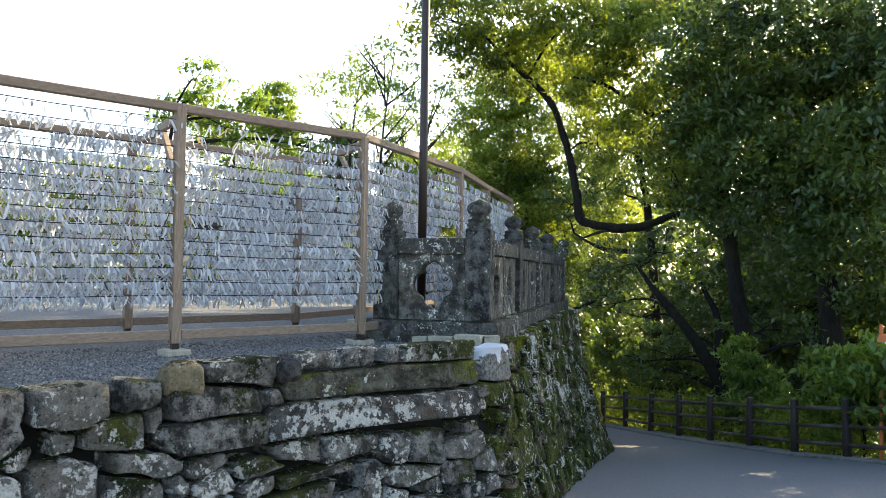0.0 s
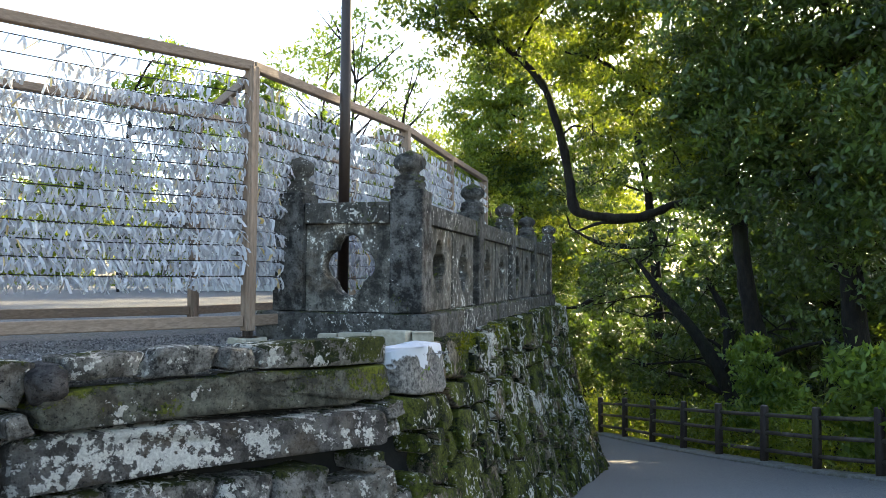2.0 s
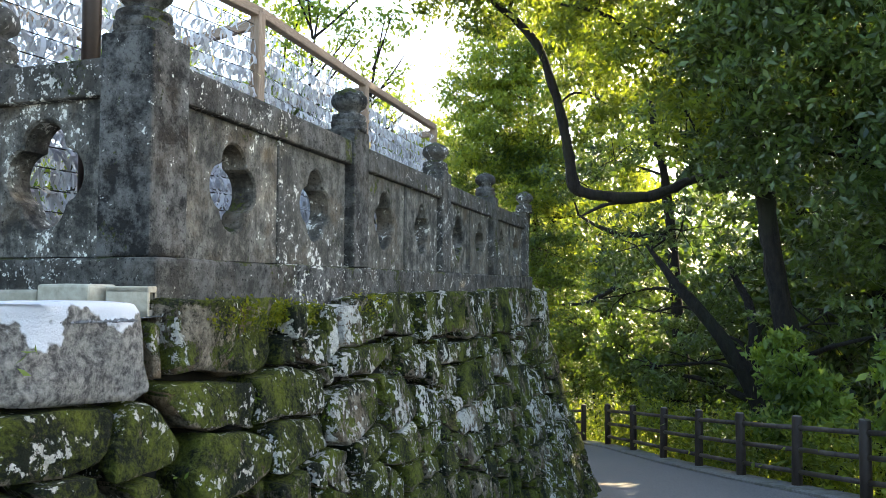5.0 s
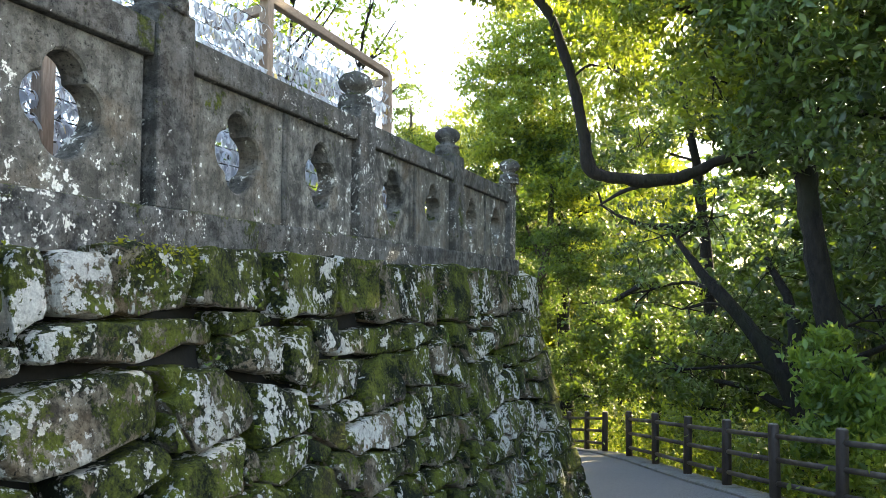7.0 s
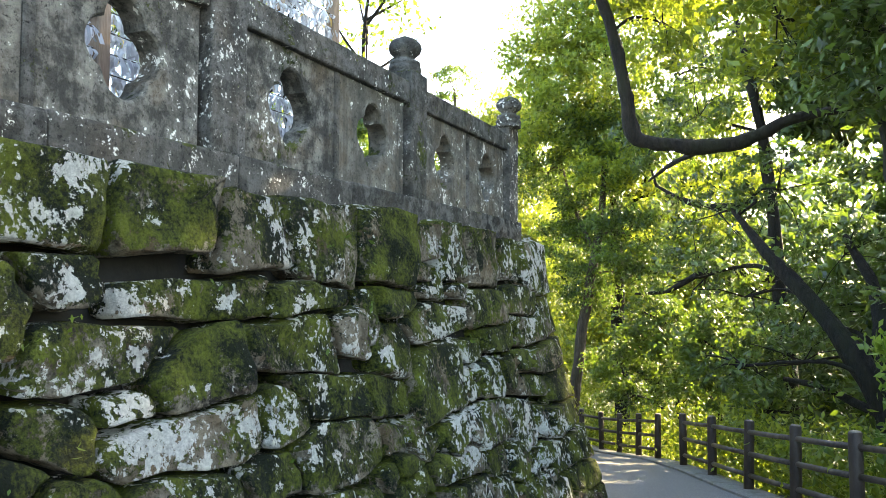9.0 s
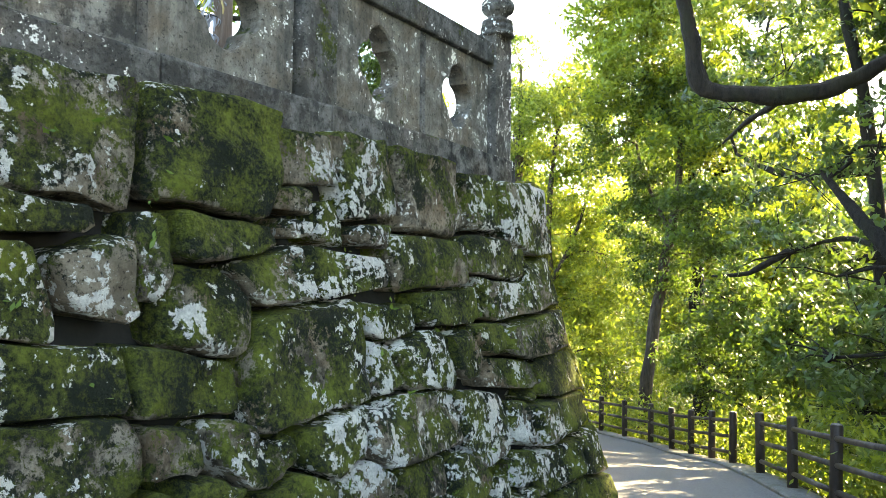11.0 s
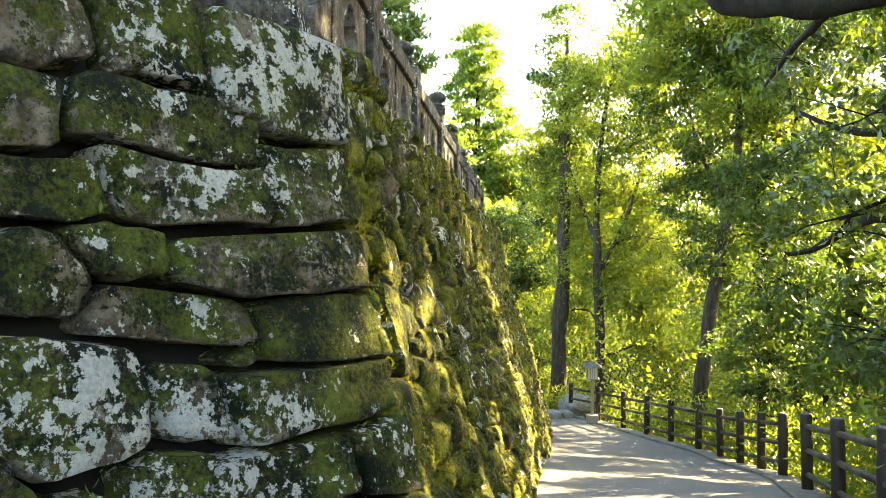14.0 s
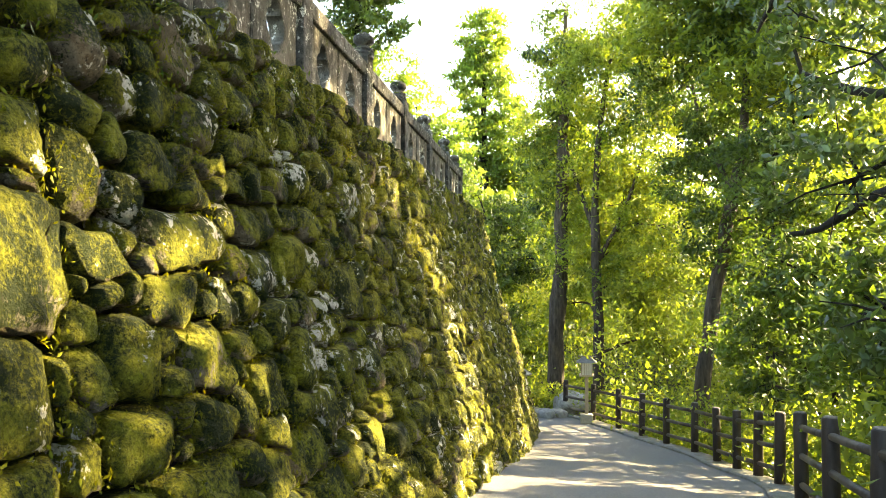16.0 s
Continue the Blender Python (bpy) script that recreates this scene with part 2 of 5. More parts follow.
M_ROCK = rough_material("pale_rock", (0.16, 0.15, 0.13), (0.4, 0.39, 0.35), 7, 0.9, 0.8, 0.03)
M_LANTERN = rough_material("lantern_stone", (0.2, 0.2, 0.18), (0.42, 0.41, 0.38), 16, 0.9, 0.7, 0.01, c3=(0.15, 0.17, 0.1))
M_LAMPWOOD = rough_material("pale_lamp_wood", (0.3, 0.24, 0.16), (0.5, 0.42, 0.3), 10, 0.7, 0.2, 0.003, (6, 6, 1))
M_ROOF = rough_material("lamp_roof", (0.1, 0.1, 0.095), (0.24, 0.235, 0.22), 14, 0.5, metal=0.4)
M_TILE = rough_material("roof_tile", (0.04, 0.03, 0.025), (0.1, 0.075, 0.06), 10, 0.7)
M_ORANGE = rough_material("orange_paint", (0.5, 0.12, 0.03), (0.65, 0.2, 0.06), 12, 0.5)
M_MIRROR = rough_material("mirror_face", (0.6, 0.62, 0.6), (0.7, 0.72, 0.7), 3, 0.08, 0.02, 0.001, metal=1.0)
def pebble_material():
    m, n, l, b = mat("pebble")
    v, g = coords(n, l)
    l.new(ramp(n, l, g.outputs["Random Per Island"], [(0.0, (0.05, 0.05, 0.05)), (0.6, (0.15, 0.147, 0.14)), (1.0, (0.36, 0.35, 0.33))]), b.inputs["Base Color"])
    b.inputs["Roughness"].default_value = 0.9
    return m


M_PEBBLE = pebble_material()
M_PLASTER = rough_material("pale_wall", (0.4, 0.39, 0.36), (0.6, 0.58, 0.54), 6, 0.9)


def paper_material():
    m, n, l, b = mat("paper")
    v, g = coords(n, l)
    isl = g.outputs["Random Per Island"]
    col = ramp(n, l, isl, [(0.0, (0.36, 0.36, 0.37)), (0.5, (0.52, 0.52, 0.53)), (0.955, (0.68, 0.68, 0.67)), (0.97, (0.7, 0.5, 0.14)), (0.985, (0.55, 0.5, 0.42)), (0.995, (0.1, 0.08, 0.07))])
    n["Color Ramp"].color_ramp.interpolation = 'LINEAR'
    l.new(col, b.inputs["Base Color"])
    b.inputs["Roughness"].default_value = 0.8
    tr = n.new("ShaderNodeBsdfTranslucent")
    l.new(col, tr.inputs["Color"])
    ms = n.new("ShaderNodeMixShader")
    ms.inputs["Fac"].default_value = 0.2
    l.new(b.outputs["BSDF"], ms.inputs[1])
    l.new(tr.outputs["BSDF"], ms.inputs[2])
    l.new(ms.outputs["Shader"], n["Material Output"].inputs["Surface"])
    return m


def glass_paper():
    m, n, l, b = mat("lamp_paper")
    v, g = coords(n, l)
    col = mix(n, l, noise_tex(n, l, v, 12), (0.55, 0.5, 0.4), (0.75, 0.7, 0.6))
    l.new(col, b.inputs["Base Color"])
    b.inputs["Roughness"].default_value = 0.6
    return m


M_PAPER = paper_material()
M_LAMPPAPER = glass_paper()


# ---- mesh helpers ----
def mesh_ob(name, verts, faces, material, parent=None, label="", smooth=False):
    me = bpy.data.meshes.new(name)
    me.from_pydata([tuple(v) for v in verts], [], faces)
    if smooth:
        me.polygons.foreach_set("use_smooth", [smooth is True or i >= smooth for i in range(len(me.polygons))])
    me.materials.append(material)
    me.update()
    ob = new(name, me)
    if parent:
        ob.parent = parent
    if label:
        ob["label"] = label
    return ob


def part(name, bm, material, parent, label="", smooth=False):
    me = bpy.data.meshes.new(name)
    if smooth:
        for f in bm.faces:
            f.smooth = True
    bm.to_mesh(me)
    bm.free()
    me.materials.append(material)
    ob = new(name, me)
    ob.parent = parent
    if label:
        ob["label"] = label
    return ob


def box(bm, size, m=None, bevel=0.0, seg=1):
    r = bmesh.ops.create_cube(bm, size=1.0, matrix=(m or Matrix()) @ Matrix.Diagonal((*size, 1)))
    if bevel:
        ed = list({e for v in r["verts"] for e in v.link_edges})
        bmesh.ops.bevel(bm, geom=ed, offset=bevel, segments=seg, affect='EDGES', profile=0.5)
    return bm


def roughen(bm, amount, scale, cuts=0):
    if cuts:
        bmesh.ops.subdivide_edges(bm, edges=bm.edges[:], cuts=cuts, use_grid_fill=True)
    for v in bm.verts:
        v.co += noise.noise_vector(v.co * scale) * amount
    return bm


def lathe(bm, profile, seg=16, m=None):
    """A turned solid from (radius, height) pairs."""
    m = m or Matrix()
    rings = []
    for r, z in profile:
        rings.append([bm.verts.new(m @ Vector((r * math.cos(2 * math.pi * k / seg), r * math.sin(2 * math.pi * k / seg), z))) for k in range(seg)])
    for a, b in zip(rings, rings[1:]):
        for k in range(seg):
            bm.faces.new((a[k], a[(k + 1) % seg], b[(k + 1) % seg], b[k]))
    bm.faces.new(rings[0][::-1])
    bm.faces.new(rings[-1])
    return bm


def tube(bm, pts, radii, seg=8):
    """A tapering tube through points."""
    pts = [Vector(p) for p in pts]
    rings = []
    side = Vector((1, 0, 0.13)).normalized()
    for i, p in enumerate(pts):
        d = (pts[min(i + 1, len(pts) - 1)] - pts[max(i - 1, 0)]).normalized()
        side = (side - d * side.dot(d)).normalized()
        up = d.cross(side)
        rings.append([bm.verts.new(p + (side * math.cos(2 * math.pi * k / seg) + up * math.sin(2 * math.pi * k / seg)) * radii[i]) for k in range(seg)])
    for a, b in zip(rings, rings[1:]):
        for k in range(seg):
            bm.faces.new((a[k], a[(k + 1) % seg], b[(k + 1) % seg], b[k]))
    bm.faces.new(rings[0][::-1])
    bm.faces.new(rings[-1])
    return bm


def thing(name, m=None, **tags):
    e = new(name)
    e.empty_display_size = 0.2
    if m is not None:
        e.matrix_world = m
    return tagged(e, **tags)


# ---- the plan ----
ROAD_Y = [-60, -12, -1.5, 3.0, 7.0, 11.4, 14.3, 20.0, 23.6, 26.1, 30.0, 33.0, 36.4, 44.0, 80.0]
ROAD_Z = [6.0, 2.25, 0.80, 0.28, -0.28, -0.90, -1.38, -2.12, -2.58, -2.98, -3.60, -3.86, -4.10, -4.4, -5.0]
FENCE_X = [(-12.0, 8.5), (9.0, 7.9), (13.0, 7.05), (15.2, 6.45), (17.0, 5.85), (19.3, 5.32), (20.8, 5.02), (22.6, 4.72), (24.4, 4.42), (26.1, 4.2), (27.4, 3.87), (28.6, 3.42), (30.0, 2.88), (31.3, 2.28), (32.3, 1.6), (33.3, 0.85), (34.5, 0.0), (35.8, -1.0), (37.0, -1.9), (40.0, -6.0)]


def road_z(x, y):
    return float(np.interp(y, ROAD_Y, ROAD_Z)) + 0.025 * (min(max(x, -4.0), 8.0) - 4.0)


def fence_x(y):
    return float(np.interp(y, [p[0] for p in FENCE_X], [p[1] for p in FENCE_X]))


def ground_z(x, y):
    """The hill: the road, and beyond its fence a slope that falls away."""
    z = road_z(x, y)
    d = x - fence_x(y) - 0.35
    if d > 0:
        z -= 0.05 + 0.55 * min(d, 14) * min(1, d / 2.0)
        z += 0.12 * noise.noise(Vector((x * 0.8, y * 0.8, 0)))
    return z


# plan of the terrace's retaining wall, at its top
TOP = 1.38
PLAN = [Vector(p) for p in ((-9.0, -4.62), (0.47, 5.68), (2.42, 15.50), (-3.45, 32.9), (-16.0, 36.0))]


def batter(h):
    return 0.15 * h + 0.04 * h * h if h < 3 else 0.81 + 0.24 * (h - 3)


def out_normal(a, b):
    d = (b - a).normalized()
    return Vector((d.y, -d.x))


MITRE = []
for i, p in enumerate(PLAN):
    n1 = out_normal(PLAN[max(i - 1, 0)], PLAN[max(i, 1)])
    n2 = out_normal(PLAN[min(i, len(PLAN) - 2)], PLAN[min(i + 1, len(PLAN) - 1)])
    s = (n1 + n2).normalized()
    MITRE.append(s / max(0.3, s.dot(n1)))


def wall_point(seg, u, h, out=0.0):
    """The wall's face: u from 0 to 1 along a stretch, h below its top, out from the face."""
    d = batter(max(h, 0)) + out
    p = (PLAN[seg] + MITRE[seg] * d).lerp(PLAN[seg + 1] + MITRE[seg + 1] * d, u)
    return Vector((p.x, p.y, TOP - h))


def foot_h(seg, u):
    h = 1.0
    for _ in range(8):
        p = wall_point(seg, u, h)
        h = TOP - road_z(p.x, p.y)
    return h


# ---- ground, road ----
def grid_sheet(name, xs, ys, zf, material):
    verts = [(x, y, zf(x, y)) for y in ys for x in xs]
    w = len(xs)
    faces = [(j * w + i, j * w + i + 1, (j + 1) * w + i + 1, (j + 1) * w + i) for j in range(len(ys) - 1) for i in range(w - 1)]
    return mesh_ob(name, verts, faces, material, smooth=True)


def axis(a, b, step):
    k = int(round((b - a) / step))
    return [a + (b - a) * i / k for i in range(k + 1)]


gx = [-900, -300, -120, -60, -35] + axis(-22, 40, 0.8) + [60, 110, 300, 900]
gy = [-900, -300, -100, -50] + axis(-30, 70, 0.8) + [100, 200, 400, 900]
ground = tagged(grid_sheet("ground", gx, gy, lambda x, y: ground_z(x, y) - 0.06, M_FOREST), "dark leaf-littered hillside under the trees", "ground", kind="structure")

ry = axis(-14, 41, 0.4)
rverts, rfaces = [], []
for y in ry:
    xr = fence_x(y) - 0.30
    xl = -14.0
    for k in range(13):
        x = xl + (xr - xl) * k / 12
        rverts.append((x, y, road_z(x, y) + 0.012 * noise.noise(Vector((x * 0.5, y * 0.5, 3)))))
for j in range(len(ry) - 1):
    for k in range(12):
        a = j * 13 + k
        rfaces.append((a, a + 1, a + 14, a + 13))
road = tagged(mesh_ob("road", rverts, rfaces, M_ASPHALT, smooth=True), "grey worn asphalt lane running downhill", "road", kind="structure")

kverts, kfaces = [], []
for y in ry:
    for dx, dz in ((-0.32, -0.1), (-0.32, 0.035), (-0.29, 0.055), (0.16, 0.055), (0.19, 0.03), (0.19, -0.6)):
        x = fence_x(y) + dx
        kverts.append((x, y, road_z(x, y) + dz))
for j in range(len(ry) - 1):
    for k in range(5):
        a = j * 6 + k
        kfaces.append((a, a + 1, a + 7, a + 6))
tagged(mesh_ob("kerb", kverts, kfaces, M_KERB), "low stained concrete kerb along the lane", "kerb", kind="structure")

# gravel court on the terrace, just inside the wall's top
court_in = [PLAN[i] - MITRE[i] * 0.06 for i in range(len(PLAN))] + [Vector((-40, 40)), Vector((-40, -20))]
bm = bmesh.new()
f = bm.faces.new([bm.verts.new((p.x, p.y, 1.41)) for p in court_in])
bmesh.ops.triangulate(bm, faces=[f])
me = bpy.data.meshes.new("court")
bm.to_mesh(me)
bm.free()
me.materials.append(M_GRAVEL)
court = tagged(new("court", me), "grey gravel court on top of the terrace", "gravel court", kind="structure")

# Sheets behind the stones; their near-black colour paints the shade between blocks.
WALLS = []
for seg, (nm, lab) in enumerate((("wall_front", "rough dry-stone wall of long dark lichen-spotted blocks"), ("wall_side", "battered rubble stone wall with white lichen and moss"), ("wall_lane", "battered rubble stone wall thick with green moss"), ("wall_end", "mossy rubble stone wall closing the terrace"))):
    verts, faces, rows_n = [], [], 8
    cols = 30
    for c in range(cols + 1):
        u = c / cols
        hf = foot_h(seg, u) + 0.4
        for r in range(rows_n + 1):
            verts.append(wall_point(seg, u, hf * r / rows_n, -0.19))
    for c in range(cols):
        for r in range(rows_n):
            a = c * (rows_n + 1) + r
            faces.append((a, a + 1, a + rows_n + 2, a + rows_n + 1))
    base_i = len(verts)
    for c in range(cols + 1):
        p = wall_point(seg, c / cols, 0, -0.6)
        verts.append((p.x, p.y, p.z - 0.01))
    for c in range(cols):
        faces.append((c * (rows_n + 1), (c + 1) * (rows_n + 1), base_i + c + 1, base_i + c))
    WALLS.append(tagged(mesh_ob(nm, verts, faces, M_JOINT_SHADE), lab, "stone wall", kind="structure"))


# ---- balustrade ----
LEDGE, RAIL_LOW, RAIL_TOP, POST_TOP, BALL_TOP = 1.65, 2.36, 2.53, 2.62, 2.94
B1, B2, K6, D7 = Vector((-0.69, 7.08)), Vector((0.30, 6.80)), Vector((2.02, 15.41)), Vector((-3.53, 31.36))


def hole_radius(a, r=0.2):
    """Outline of the four-lobed opening, measured from its middle."""
    best = 0.0
    for k in range(4):
        c = math.pi / 2 * k
        ox, oz = math.cos(c) * r * 0.52, math.sin(c) * r * (0.60 if k != 3 else 0.52)
        lr = r * (0.60 if k != 3 else 0.66)
        dx, dz = math.cos(a), math.sin(a)
        pr = ox * dx + oz * dz
        q = pr * pr - (ox * ox + oz * oz - lr * lr)
        if q > 0:
            best = max(best, pr + math.sqrt(q))
    return best


def panel_mesh(w, h, t, cx=0.0, cz=0.02, r=0.2):
    """A slab with a four-lobed hole right through it."""
    bm = bmesh.new()
    nseg = 48
    corner = [math.atan2(s * h / 2 - cz, c * w / 2 - cx) for c, s in ((1, 1), (-1, 1), (-1, -1), (1, -1))]
    angs = sorted([2 * math.pi * k / nseg - math.pi + 0.013 for k in range(nseg)] + corner)
    loops = []
    for y in (-t / 2, t / 2):
        inner, outer, bev = [], [], []
        for a in angs:
            dx, dz = math.cos(a), math.sin(a)
            tx = ((w / 2 - cx) if dx > 0 else (-w / 2 - cx)) / dx if abs(dx) > 1e-6 else 1e9
            tz = ((h / 2 - cz) if dz > 0 else (-h / 2 - cz)) / dz if abs(dz) > 1e-6 else 1e9
            s = min(tx, tz)
            outer.append(bm.verts.new((cx + dx * s, y, cz + dz * s)))
            ri = hole_radius(a, r)
            bev.append(bm.verts.new((cx + dx * (ri + 0.012), y, cz + dz * (ri + 0.012))))
            inner.append(bm.verts.new((cx + dx * ri, y * 0.84, cz + dz * ri)))
        loops.append((inner, bev, outer))
    k = len(angs)
    for i in range(k):
        j = (i + 1) % k
        (a, ab, ao), (c, cb, co) = loops
        bm.faces.new((ab[i], ab[j], ao[j], ao[i]))
        bm.faces.new((a[i], a[j], ab[j], ab[i]))
        bm.faces.new((cb[j], cb[i], co[i], co[j]))
        bm.faces.new((c[j], c[i], cb[i], cb[j]))
        bm.faces.new((a[j], a[i], c[i], c[j]))
        bm.faces.new((ao[i], ao[j], co[j], co[i]))
    return bm


def post_bm():
    bm = bmesh.new()
    box(bm, (0.27, 0.27, POST_TOP - LEDGE), pose(0, 0, (POST_TOP + LEDGE) / 2), 0.012, 2)
    return roughen(bm, 0.006, 3.0)


def finial_bm():
    bm = bmesh.new()
    z = POST_TOP
    prof = [(0.128, z - 0.01), (0.132, z + 0.018), (0.118, z + 0.028), (0.13, z + 0.042), (0.128, z + 0.068), (0.112, z + 0.076), (0.124, z + 0.09), (0.12, z + 0.112), (0.085, z + 0.122), (0.074, z + 0.14), (0.085, z + 0.155), (0.118, z + 0.18), (0.132, z + 0.215), (0.126, z + 0.25), (0.098, z + 0.282), (0.055, z + 0.302), (0.022, z + 0.318), (0.004, z + 0.328)]
    lathe(bm, prof, 20)
    return roughen(bm, 0.006, 7.0)


def balustrade(name, label, pts, per_bay, holes_r, start_post=True, end_post=True, ledge_w=0.42):
    th = thing(name, label=label, category="stone balustrade")
    for i, p in enumerate(pts):
        if (i == 0 and not start_post) or (i == len(pts) - 1 and not end_post):
            continue
        d = (pts[min(i + 1, len(pts) - 1)] - pts[max(i - 1, 0)]) if 0 < i < len(pts) - 1 else (pts[1] - pts[0] if i == 0 else pts[-1] - pts[-2])
        m = pose(p.x, p.y, 0, 0, 0, math.degrees(math.atan2(d.y, d.x)))
        po = part("post", post_bm(), M_BAL, th)
        po.matrix_basis = m
        fi = part("finial", finial_bm(), M_BAL, po, "onion-shaped carved stone finial", True)
        fi.matrix_basis = pose(0, 0, 0, random.uniform(-1.5, 1.5), random.uniform(-1.5, 1.5), random.uniform(0, 360))
    for a, b in zip(pts, pts[1:]):
        d = b - a
        L = d.length
        ang = math.degrees(math.atan2(d.y, d.x))
        mid = (a + b) / 2
        m = pose(mid.x, mid.y, 0, 0, 0, ang)
        inner = L - 0.272
        bm = box(bmesh.new(), (inner, 0.235, RAIL_TOP - RAIL_LOW), pose(0, 0, (RAIL_TOP + RAIL_LOW) / 2), 0.014, 2)
        part("rail", roughen(bm, 0.006, 2.5), M_BAL, th).matrix_basis = m
        pw = inner / per_bay
        for k in range(per_bay):
            cxk = -inner / 2 + pw * (k + 0.5)
            bm = panel_mesh(pw - 0.012 - (0.05 if per_bay > 1 else 0), RAIL_LOW - LEDGE - 0.006, 0.15, 0.0, 0.02, holes_r)
            pn = part("panel", bm, M_PANEL, th, "buff stone slab with a four-lobed opening")
            pn.matrix_basis = m @ pose(cxk, 0.0, (RAIL_LOW + LEDGE) / 2)
            if k:
                bm = box(bmesh.new(), (0.055, 0.17, RAIL_LOW - LEDGE - 0.004), pose(0, 0, (RAIL_LOW + LEDGE) / 2), 0.006)
                part("mullion", bm, M_BAL, th).matrix_basis = m @ pose(-inner / 2 + pw * k, 0, 0)
        nl = max(1, round(L / 1.3))
        for k in range(nl):
            bm = box(bmesh.new(), (L / nl - 0.006 + (0.5 if per_bay == 1 else 0), ledge_w, LEDGE - TOP + 0.03), pose(0, 0, (LEDGE + TOP - 0.03) / 2 - 0.002), 0.018, 2)
            part("base_stone", roughen(bm, 0.01, 2.2, 1), M_BAL, th).matrix_basis = m @ pose(-L / 2 + L / nl * (k + 0.5), random.uniform(-0.008, 0.008), 0)
    return th


balustrade("stone_balustrade", "weathered grey stone balustrade on the terrace's end", [B1, B2 + (B1 - B2) * 0.0], 1, 0.21, True, False, 0.40)
side_pts = [B2.lerp(K6, i / 4) for i in range(5)]
balustrade("stone_balustrade", "weathered grey stone balustrade with lobed openings", side_pts, 2, 0.19)
lane_pts = [K6.lerp(D7, i / 7) for i in range(8)]
balustrade("stone_balustrade", "sunlit weathered stone balustrade above the mossy wall", lane_pts, 2, 0.19, False, True)


# ---- wall stones: polygonal cells fitted together ----
def clip(poly, nx, ny, c):
    out = []
    for i, (x, y) in enumerate(poly):
        x2, y2 = poly[(i + 1) % len(poly)]
        d1, d2 = nx * x + ny * y - c, nx * x2 + ny * y2 - c
        if d1 <= 0:
            out.append((x, y))
        if d1 * d2 < 0:
            s = d1 / (d1 - d2)
            out.append((x + (x2 - x) * s, y + (y2 - y) * s))
    return out


def packed(boxes, lo, hi, depth, sizes, rng, top=-0.16):
    """Fills a wall's face round the given blocks (along, down, width, height) with ever smaller ones."""
    out = list(boxes)
    arr = np.array(out, dtype=float).reshape(-1, 4)
    for w, h, tries in sizes:
        for _ in range(tries):
            c = (rng.uniform(lo, hi), rng.uniform(-0.1, depth), w * rng.uniform(0.7, 1.45), h * rng.uniform(0.75, 1.3))
            if c[0] - c[2] / 2 < lo - 0.03 or c[0] + c[2] / 2 > hi + 0.03 or c[1] - c[3] / 2 < top:
                continue
            gu = np.abs(arr[:, 0] - c[0]) - (arr[:, 2] + c[2]) / 2
            gh = np.abs(arr[:, 1] - c[1]) - (arr[:, 3] + c[3]) / 2
            if np.all(np.maximum(gu, gh) > -0.025):
                out.append(c)
                arr = np.vstack([arr, c])
    return out


def fitted(boxes, reach=0.055, crisp=16.0):
    """Blocks grown until they meet: each becomes a polygon cut off halfway to its neighbours."""
    arr = np.array(boxes, dtype=float)
    polys = []
    for i, (u, h, w, k) in enumerate(boxes):
        poly = [(u - w / 2 - reach, h - k / 2 - reach), (u + w / 2 + reach, h - k / 2 - reach), (u + w / 2 + reach, h + k / 2 + reach), (u - w / 2 - reach, h + k / 2 + reach)]
        gu = np.abs(arr[:, 0] - u) - (arr[:, 2] + w) / 2
        gh = np.abs(arr[:, 1] - h) - (arr[:, 3] + k) / 2
        for j in np.nonzero(np.maximum(gu, gh) < 2 * reach)[0]:
            if j == i:
                continue
            u2, h2, w2, k2 = boxes[j]
            m = max(gu[j], gh[j])
            span = max(w, w2) if gh[j] > gu[j] else max(k, k2)
            skew = min(0.3, 0.09 / span) * math.sin(37.0 * (u + u2) + 53.0 * (h + h2))
            nx = math.copysign(math.exp(crisp * (gu[j] - m)), u2 - u)
            ny = math.copysign(math.exp(crisp * (gh[j] - m)), h2 - h)
            nx, ny = nx - ny * skew, ny + nx * skew
            mu = (max(u - w / 2, u2 - w2 / 2) + min(u + w / 2, u2 + w2 / 2)) / 2
            mh = (max(h - k / 2, h2 - k2 / 2) + min(h + k / 2, h2 + k2 / 2)) / 2
            poly = clip(poly, nx, ny, nx * mu + ny * mh)
            if len(poly) < 3:
                break
        polys.append(poly if len(poly) >= 3 else None)
    return [p for p in polys if p]


def soften(poly, cut, rng, wob):
    """Edges broken up a little, corners cut."""
    out = []
    for i, (x, y) in enumerate(poly):
        x2, y2 = poly[(i + 1) % len(poly)]
        L = math.hypot(x2 - x, y2 - y)
        if L < 1e-4:
            continue
        c = min(cut, 0.04 / L * (cut / 0.2)) if L > 0.2 else cut
        k = 3 if L > 0.16 else 2
        nx, ny = (y2 - y) / L, -(x2 - x) / L
        for j in range(k + 1):
            t = c + (1 - 2 * c) * j / k
            o = rng.uniform(-wob, wob) if 0 < j < k else 0
            out.append((x + (x2 - x) * t + nx * o, y + (y2 - y) * t + ny * o))
    return out


PROFILE_FLAT = ((1.0, -1.0), (1.0, -0.6), (0.99, 0.35), (0.95, 0.88), (0.66, 0.96), (0.34, 1.0))
PROFILE_SIDE = ((1.0, -1.0), (1.0, -0.5), (0.985, 0.35), (0.95, 0.82), (0.82, 0.93), (0.55, 0.98), (0.28, 1.0))
PROFILE_ROUND = ((1.0, -1.0), (1.0, -0.5), (0.96, 0.2), (0.84, 0.66), (0.62, 0.9), (0.34, 1.0))


